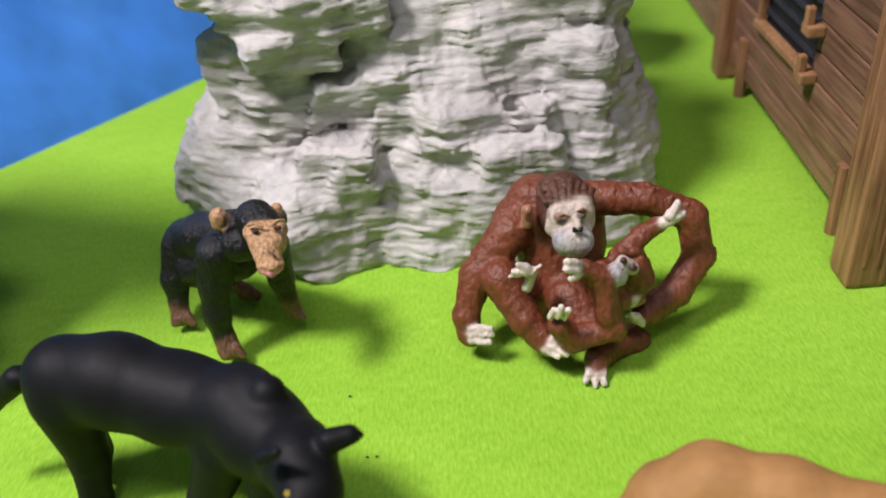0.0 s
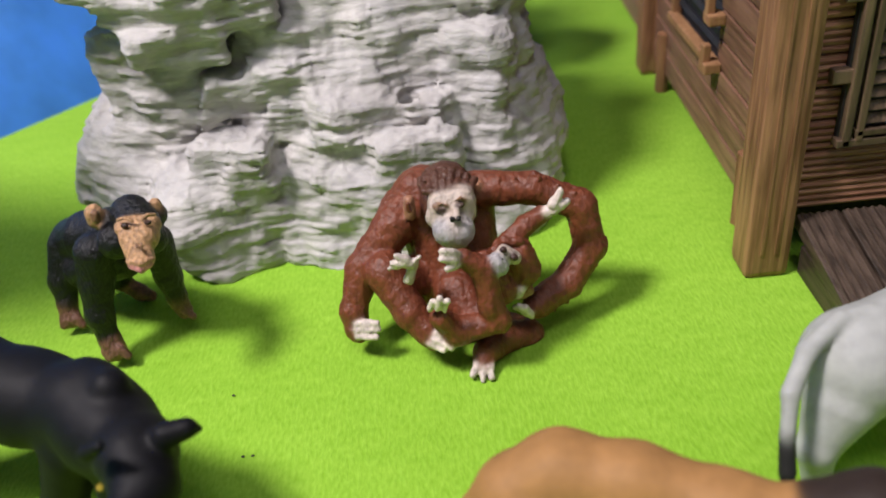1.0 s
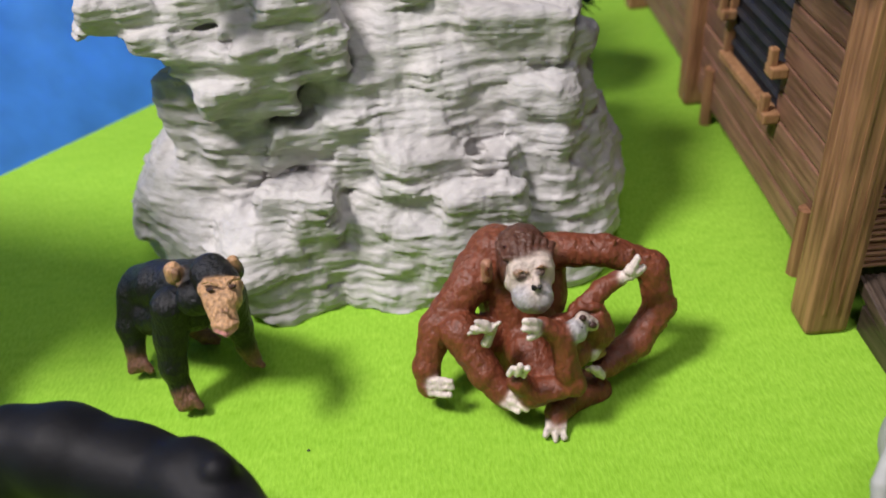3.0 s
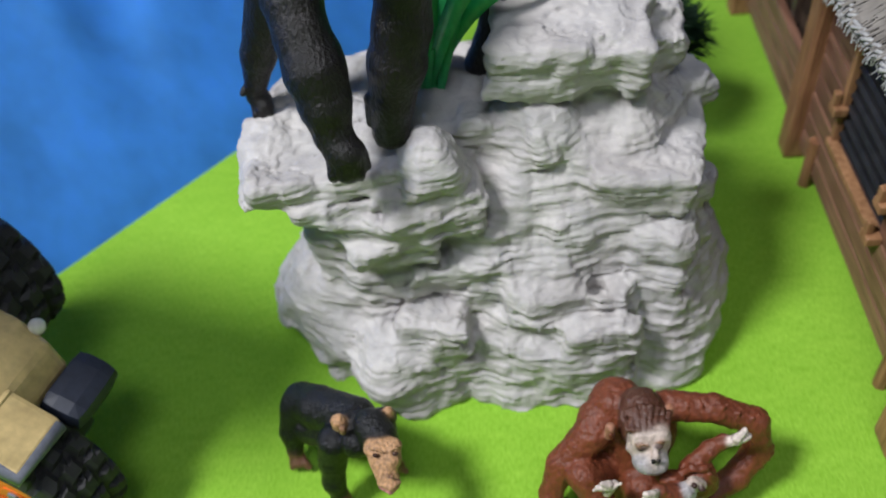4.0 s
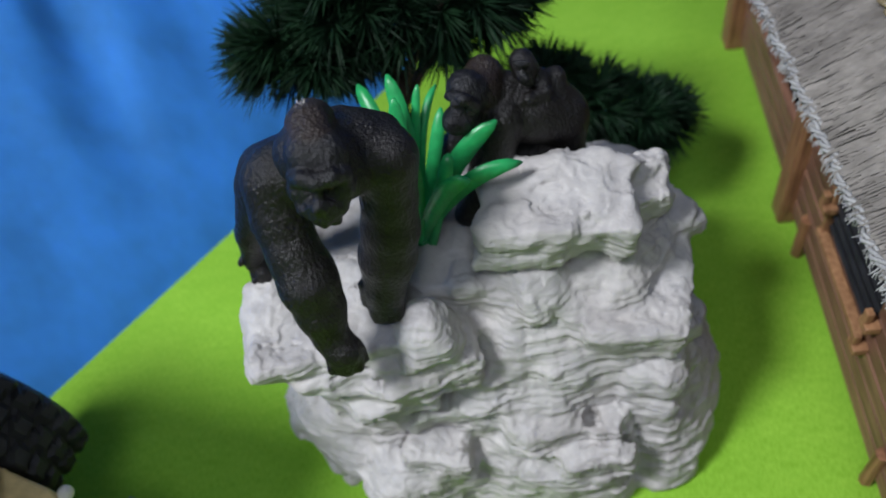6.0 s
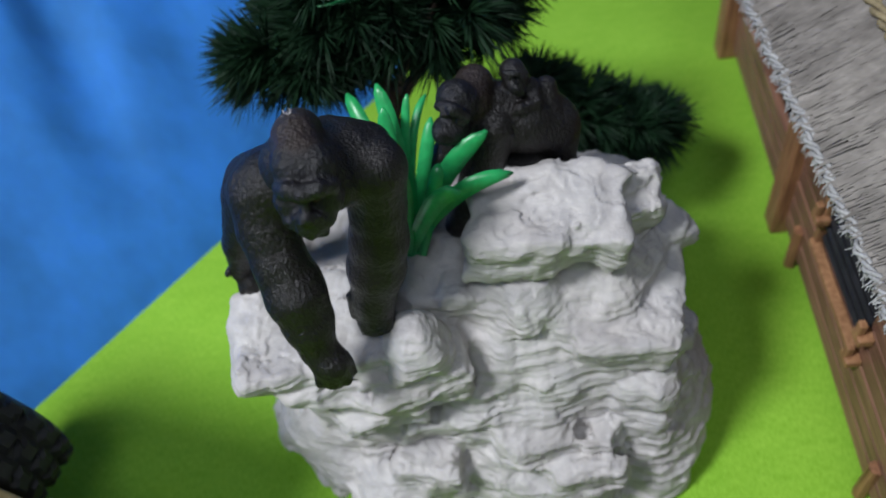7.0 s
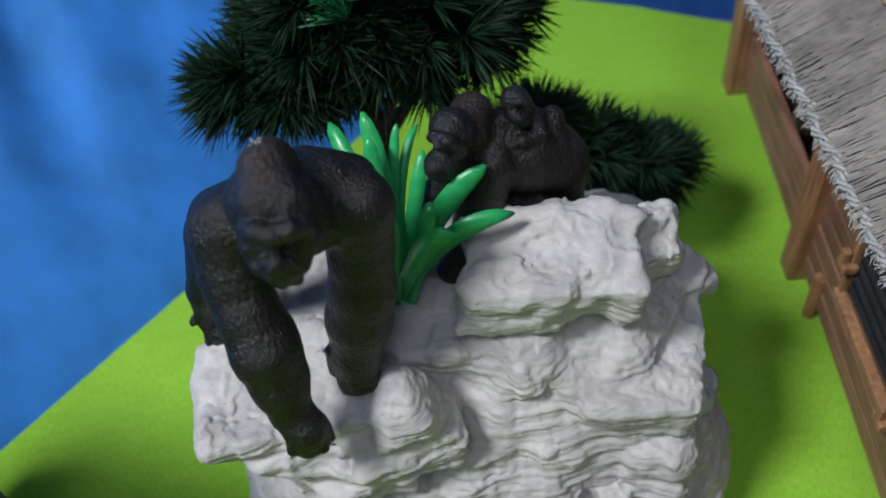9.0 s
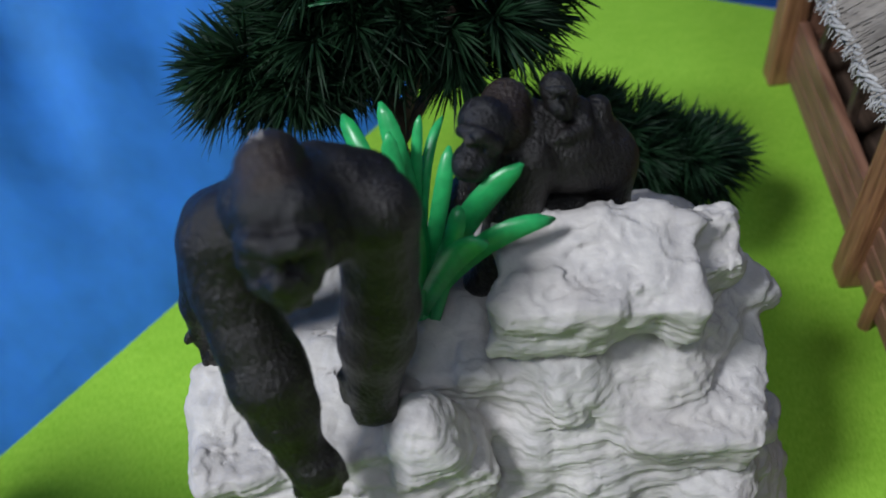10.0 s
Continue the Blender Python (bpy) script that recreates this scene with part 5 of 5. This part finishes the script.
def tree(base, trunk_top, clumps, label, seed, tip=None):
    rnd = random.Random(seed)
    t = thing("toy_tree", base, label, "toy tree")
    bm = bmesh.new()
    b, e = Vector(base), Vector(trunk_top)
    pts = [b.lerp(e, k / 6) + Vector((0.002 * math.sin(k * 1.7), 0.002 * math.cos(k * 2.1), 0)) for k in range(7)]
    tube_bm(bm, pts, [0.0062 - 0.0005 * k for k in range(7)], 9)
    trunk = part("trunk", bm, BARK, t, smooth=True)
    crown = bmesh.new()
    for (c, r, tufts, n, L) in clumps:
        c = Vector(c)
        bm = bmesh.new()
        start = e.lerp(b, rnd.uniform(0.0, 0.25))
        mid = start.lerp(c, 0.5) + Vector((0, 0, 0.006))
        tube_bm(bm, [start, mid, c], [0.003, 0.0024, 0.0014], 6)
        part("branch", bm, BARK, t, smooth=True)
        for _ in range(tufts):
            d = Vector((rnd.gauss(0, 1), rnd.gauss(0, 1), rnd.gauss(0, 0.75))).normalized()
            q = c + Vector((d.x * r[0], d.y * r[1], d.z * r[2])) * rnd.uniform(0.25, 0.8)
            way = Vector((d.x, d.y, d.z * 0.7 + 0.12))
            needle_tuft(crown, q, way, n, L, 0.85, rnd)
    part("crown", crown, NEEDLE, t, "dense dark green needle tufts")
    if tip:
        bm = bmesh.new()
        for k in range(7):
            needle_tuft(bm, Vector(tip) + Vector((rnd.gauss(0, 0.006), rnd.gauss(0, 0.006), rnd.gauss(0, 0.004))), (rnd.gauss(0, 0.5), rnd.gauss(0, 0.5), 1), 30, 0.022, 0.8, rnd, 0.0007)
        part("tip", bm, NEEDLE_BRIGHT, t, "brighter green needle tuft")
    return t


tree((-0.025, 0.470, 0.0), (-0.025, 0.462, 0.150),
     [((-0.060, 0.462, 0.160), (0.030, 0.030, 0.020), 34, 60, 0.021), ((-0.048, 0.466, 0.164), (0.030, 0.028, 0.020), 36, 60, 0.021), ((-0.032, 0.470, 0.179), (0.036, 0.032, 0.026), 44, 60, 0.021),
      ((0.003, 0.468, 0.170), (0.034, 0.034, 0.024), 40, 60, 0.021), ((-0.045, 0.492, 0.166), (0.034, 0.032, 0.026), 44, 60, 0.022), ((-0.019, 0.480, 0.152), (0.040, 0.030, 0.012), 30, 60, 0.018),
      ((0.018, 0.488, 0.156), (0.028, 0.030, 0.020), 30, 60, 0.020)],
     "dark green plastic tree with dense needle crown behind rock", 3, (-0.022, 0.458, 0.196))
tree((0.074, 0.478, 0.0), (0.072, 0.474, 0.060),
     [((0.056, 0.470, 0.092), (0.024, 0.024, 0.018), 30, 60, 0.018), ((0.082, 0.476, 0.078), (0.022, 0.024, 0.018), 32, 60, 0.018), ((0.100, 0.482, 0.064), (0.016, 0.020, 0.016), 26, 60, 0.018), ((0.040, 0.474, 0.106), (0.020, 0.022, 0.016), 24, 60, 0.018)],
     "low dark green plastic bush with needle tufts beside rock", 8)


def leaf_bm(bm, base, mid, tip, width):
    """A thick strap leaf: arched spine, keeled, with a rounded tip."""
    b, e = Vector(base), Vector(tip)
    ctrl = Vector(mid) * 2 - (b + e) * 0.5
    n = 14
    side0 = (e - b).cross(Vector((0, -1, 0.7)))
    side0 = side0.normalized() if side0.length > 1e-6 else Vector((1, 0, 0))
    rings = []
    for i in range(n + 1):
        t = i / n
        p = b * (1 - t) ** 2 + ctrl * 2 * t * (1 - t) + e * t * t
        d = ((ctrl - b) * (1 - t) + (e - ctrl) * t).normalized()
        up = side0.cross(d).normalized()
        w = width * (0.5 + 0.5 * math.sin(min(1.0, t * 1.5) * 1.5708)) * math.sqrt(max(0.0, 1 - max(0.0, (t - 0.72) / 0.285) ** 2))
        w = max(w, 0.0003)
        k = w * 0.38
        rings.append([bm.verts.new(p + v) for v in (-side0 * w + up * k, up * -k * 0.2 + up * 0.0005, side0 * w + up * k, side0 * w * 0.92 + up * (k - 0.0008), -up * (k * 0.6 + 0.0004), -side0 * w * 0.92 + up * (k - 0.0008))])
    for a, c in zip(rings, rings[1:]):
        for j in range(6):
            bm.faces.new((a[j], a[(j + 1) % 6], c[(j + 1) % 6], c[j]))
    bm.faces.new(list(reversed(rings[0]))), bm.faces.new(rings[-1])


def strap_plant():
    base = (-0.015, 0.374, 0.1185)
    p = thing("toy_plant", base, "bright green plastic strap-leaved plant growing from rock", "toy plant")
    rows = [  # middle, tip, half width
            ((-0.0130, 0.388, 0.1630), (-0.0178, 0.404, 0.1880), 0.0032),
            ((-0.0215, 0.392, 0.1605), (-0.0312, 0.412, 0.1775), 0.0031),
            ((0.0008, 0.378, 0.1595), (0.0200, 0.384, 0.1785), 0.0038),
            ((0.0045, 0.37, 0.1600), (0.0275, 0.374, 0.1660), 0.0034),
            ((-0.0020, 0.362, 0.1660), (0.0085, 0.360, 0.1765), 0.0036),
            ((-0.0066, 0.385, 0.1542), (-0.0001, 0.398, 0.174), 0.0026),
            ((-0.0114, 0.366, 0.165), (-0.0100, 0.360, 0.1900), 0.0034),
            ((-0.0159, 0.384, 0.1604), (-0.0156, 0.392, 0.1872), 0.0032),
            ((-0.0112, 0.39, 0.1626), (-0.0074, 0.402, 0.1832), 0.0017),
            ((-0.0095, 0.392, 0.1601), (-0.0017, 0.41, 0.1745), 0.0017),
            ((-0.0027, 0.37, 0.158), (0.0019, 0.376, 0.1726), 0.0027),
            ((-0.019, 0.38, 0.159), (-0.0232, 0.384, 0.1714), 0.0019),
    ]
    for k, (mid, tip, w) in enumerate(rows):
        bm = bmesh.new()
        a = k * 0.57
        leaf_bm(bm, (base[0] + 0.003 * math.cos(a), base[1] + 0.003 * math.sin(a), base[2]), mid, tip, w)
        part("leaf", bm, LEAF, p, smooth=True)
    bm = bmesh.new()
    tube_bm(bm, [(base[0], base[1], 0.114), (base[0], base[1], 0.121), (base[0], base[1], 0.126)], [0.0052, 0.0046, 0.003], 10)
    part("stem", bm, LEAF, p, smooth=True)


strap_plant()


LINT = (-0.0345, 0.3500, 0.2300)


def crumbs():
    rnd = random.Random(2)
    for x, y in ((-0.009, 0.209), (-0.019, 0.236), (0.028, 0.305), (-0.012, 0.209)):
        bm = bmesh.new()
        bmesh.ops.create_icosphere(bm, subdivisions=1, radius=0.0005)
        for v in bm.verts:
            v.co = Vector((x, y, 0.0003)) + Vector((v.co.x * rnd.uniform(0.7, 1.5), v.co.y * rnd.uniform(0.6, 1.2), v.co.z * 0.6))
        tagged(part("crumb", bm, SPECK), "tiny dark crumb lying on felt", "crumb", "crumbs")


def lint():
    """A few pale fibres caught on the big gorilla's crown."""
    rnd = random.Random(7)
    bm = bmesh.new()
    for _ in range(14):
        c = Vector(LINT) + Vector((rnd.gauss(0, 0.0008), rnd.gauss(0, 0.0006), rnd.gauss(0, 0.0006)))
        d = Vector((rnd.gauss(0, 1), rnd.gauss(0, 1), rnd.gauss(0, 1))).normalized() * 0.0005
        tube_bm(bm, [c - d, c + Vector((0, 0, 0.0003)), c + d], 0.00012, 4)
    tagged(part("lint", bm, LAMPWHITE), "pale lint fibres stuck on gorilla's crown", "lint", kind="stuff")


crumbs()
lint()


# ---- the safari truck ----
def wheel(name, parent, c, r, half, rim_r, label):
    """An off-road wheel with its axle along y."""
    c = Vector(c)
    hold = new(name)
    hold.empty_display_size = 0.01
    hold.matrix_world = pose(*c)
    hold.parent = parent
    hold.matrix_parent_inverse = parent.matrix_world.inverted()
    tagged(hold, label)
    bm = bmesh.new()
    n, lugs = 132, 22
    prof = [(rim_r, -0.85), (rim_r + (r - rim_r) * 0.4, -0.98), (r * 0.84, -1.0), (r * 0.93, -0.86)] + [(r * 0.95, -0.8 + 0.16 * j) for j in range(11)] + [(r * 0.93, 0.86), (r * 0.84, 1.0), (rim_r, 0.85)]
    rings = []
    for k in range(n):
        ring = []
        for j, (q, w) in enumerate(prof):
            if q >= r * 0.9:
                row = 0 if w < -0.28 else (1 if w < 0.28 else 2)
                ph = (k / n * lugs + (0.5 if row == 1 else 0.0) + 0.25 * abs(w)) % 1.0
                gap = min(abs(abs(w) - 0.28), 1.0)
                up = 1.0 if 0.16 < ph < 0.84 and (gap > 0.07 or abs(w) > 0.85) else 0.0
                q = q + r * (0.07 * up - 0.03)
            an = 6.28319 * k / n
            ring.append(bm.verts.new(c + Vector((q * math.cos(an), w * half, q * math.sin(an)))))
        rings.append(ring)
    for k in range(n):
        a, b = rings[k], rings[(k + 1) % n]
        for j in range(len(prof)):
            bm.faces.new((a[j], b[j], b[(j + 1) % len(prof)], a[(j + 1) % len(prof)]))
    n = 40
    part("tyre", bm, RUBBER, hold, "black knobbly rubber tyre")
    bm = bmesh.new()
    pr = [(rim_r * 1.02, -half * 0.9), (rim_r * 0.86, -half * 0.92), (rim_r * 0.80, -half * 0.45), (rim_r * 0.80, half * 0.6)]
    rings = [[bm.verts.new(c + Vector((q * math.cos(6.28319 * k / n), w, q * math.sin(6.28319 * k / n)))) for q, w in pr] for k in range(n)]
    for k in range(n):
        for j in range(3):
            bm.faces.new((rings[k][j], rings[k][j + 1], rings[(k + 1) % n][j + 1], rings[(k + 1) % n][j]))
    for k in range(6):
        an = 6.28319 * k / 6 + 0.3
        box_bm(bm, c + Vector((rim_r * 0.5 * math.cos(an), -half * 0.6, rim_r * 0.5 * math.sin(an))), (rim_r * 0.36, half * 0.12, rim_r * 0.13), Matrix.Rotation(-an, 4, "Y"), rim_r * 0.03)
    tube_bm(bm, [c + Vector((0, -half * 0.75, 0)), c + Vector((0, half * 0.5, 0))], rim_r * 0.26, 14)
    part("rim", bm, ORANGE, hold, "orange spoked rim")
    bm = bmesh.new()
    tube_bm(bm, [c + Vector((0, -half * 0.82, 0)), c + Vector((0, -half * 0.70, 0))], rim_r * 0.13, 8)
    part("nut", bm, GREYBAR, hold)


def truck(place):
    """Built with its nose along x and its near front wheel over the origin, then set in place."""
    t = thing("toy_truck", (0, 0, 0), "beige plastic safari truck with knobbly black tyres", "toy truck")
    prof = [(-0.27, 0.050), (-0.27, 0.098), (-0.055, 0.098), (-0.030, 0.096), (-0.010, 0.091), (0.000, 0.081), (0.003, 0.068), (-0.004, 0.056), (-0.03, 0.052)]
    bm = bmesh.new()
    ya, yb = -0.004, 0.036
    a = [bm.verts.new((x, ya, z)) for x, z in prof]
    b = [bm.verts.new((x, yb - max(0, x + 0.03) * 0.12, z)) for x, z in prof]
    n = len(prof)
    bm.faces.new(list(reversed(b))), bm.faces.new(a)
    for i in range(n):
        bm.faces.new((a[i], b[i], b[(i + 1) % n], a[(i + 1) % n]))
    bmesh.ops.recalc_face_normals(bm, faces=bm.faces[:])
    bmesh.ops.bevel(bm, geom=bm.edges[:], offset=0.004, segments=3, affect="EDGES", profile=0.6)
    part("body", bm, BEIGE, t, "beige body shell")
    bm = bmesh.new()
    for x0, x1, z0, z1 in ((-0.075, -0.030, 0.062, 0.078), (-0.032, 0.000, 0.078, 0.079), (-0.002, 0.014, 0.079, 0.067)):
        an = -math.atan2(z1 - z0, x1 - x0)
        box_bm(bm, ((x0 + x1) / 2, -0.003, (z0 + z1) / 2), (math.hypot(x1 - x0, z1 - z0) / 2 + 0.001, 0.0125, 0.003), Matrix.Rotation(an, 4, "Y"), 0.002)
    part("wing", bm, BEIGE, t, "beige flared wing")
    bm = bmesh.new()
    tube_bm(bm, [(-0.078, -0.0155, 0.061), (-0.030, -0.0155, 0.078), (0.000, -0.0155, 0.079), (0.015, -0.0155, 0.067), (0.016, 0.008, 0.067)], 0.0028, 8)
    part("wing_edge", bm, GREYBAR, t, "dark grey wing edging", smooth=True)
    # flat dark plate on the body stands in for the cab's shaded hollow
    box("cab_recess", (-0.060, 0.013, 0.0985), (0.030, 0.013, 0.0015), NAVY, t, label="dark plate in place of the cab's shaded hollow")
    bm = bmesh.new()
    tube_bm(bm, [(-0.12, -0.002, 0.105), (-0.036, -0.002, 0.106), (-0.026, 0.001, 0.1055), (-0.022, 0.009, 0.105), (-0.023, 0.020, 0.105), (-0.028, 0.027, 0.107), (-0.040, 0.030, 0.111), (-0.12, 0.030, 0.113)], 0.0030, 9)
    part("bar", bm, GREYBAR, t, "grey tubular windscreen bar", smooth=True)
    for y in (0.001, 0.030):
        box("bar_foot", (-0.034, y - 0.001, 0.101), (0.003, 0.003, 0.006), GREYBAR, t)
    box("bumper", (0.008, 0.026, 0.060), (0.0095, 0.014, 0.0075), NAVY, t, Matrix.Rotation(0.45, 4, "Y"), 0.0062, "dark navy bumper")
    box("bumper_arm", (0.004, 0.026, 0.058), (0.012, 0.006, 0.004), NAVY, t)
    bm = bmesh.new()
    bmesh.ops.create_uvsphere(bm, u_segments=14, v_segments=10, radius=0.0034, matrix=Matrix.Translation((-0.006, 0.0345, 0.085)))
    part("headlight", bm, LAMPWHITE, t, "pale round headlight", smooth=True)
    wheel("wheel", t, (-0.007, -0.002, 0.0355), 0.0355, 0.0140, 0.0215, "front wheel with orange rim")
    wheel("wheel", t, (-0.20, -0.002, 0.0355), 0.0355, 0.0140, 0.0215, "rear wheel with orange rim")
    wheel("spare_wheel", t, (-0.066, 0.0520, 0.076), 0.0410, 0.0165, 0.0235, "large side wheel with orange rim")
    bm = bmesh.new()
    tube_bm(bm, [(-0.066, 0.030, 0.076), (-0.066, 0.056, 0.076)], 0.005, 10)
    part("wheel_mount", bm, BEIGE, t)
    for x in (-0.007, -0.2):
        bm = bmesh.new()
        tube_bm(bm, [(x, -0.004, 0.033), (x, 0.05, 0.033)], 0.004, 8)
        part("axle", bm, GREYBAR, t)
    box("chassis", (-0.12, 0.016, 0.042), (0.12, 0.013, 0.013), NAVY, t, bevel=0.003)
    # unseen roof and posts, added only to throw a shadow beside the truck
    box("canopy", (-0.068, -0.003, 0.228), (0.068, 0.037, 0.004), BEIGE, t, bevel=0.0038, label="beige panel out of view, added to cast a shadow on the felt")
    for x in (-0.125, -0.095):
        for y in (0.004, 0.028):
            bm = bmesh.new()
            tube_bm(bm, [(x, y, 0.096), (x, y, 0.226)], 0.0028, 8)
            part("canopy_post", bm, GREYBAR, t)
    t.matrix_world = place


truck(pose(-0.175, 0.262, 0, 0, 0, -20))
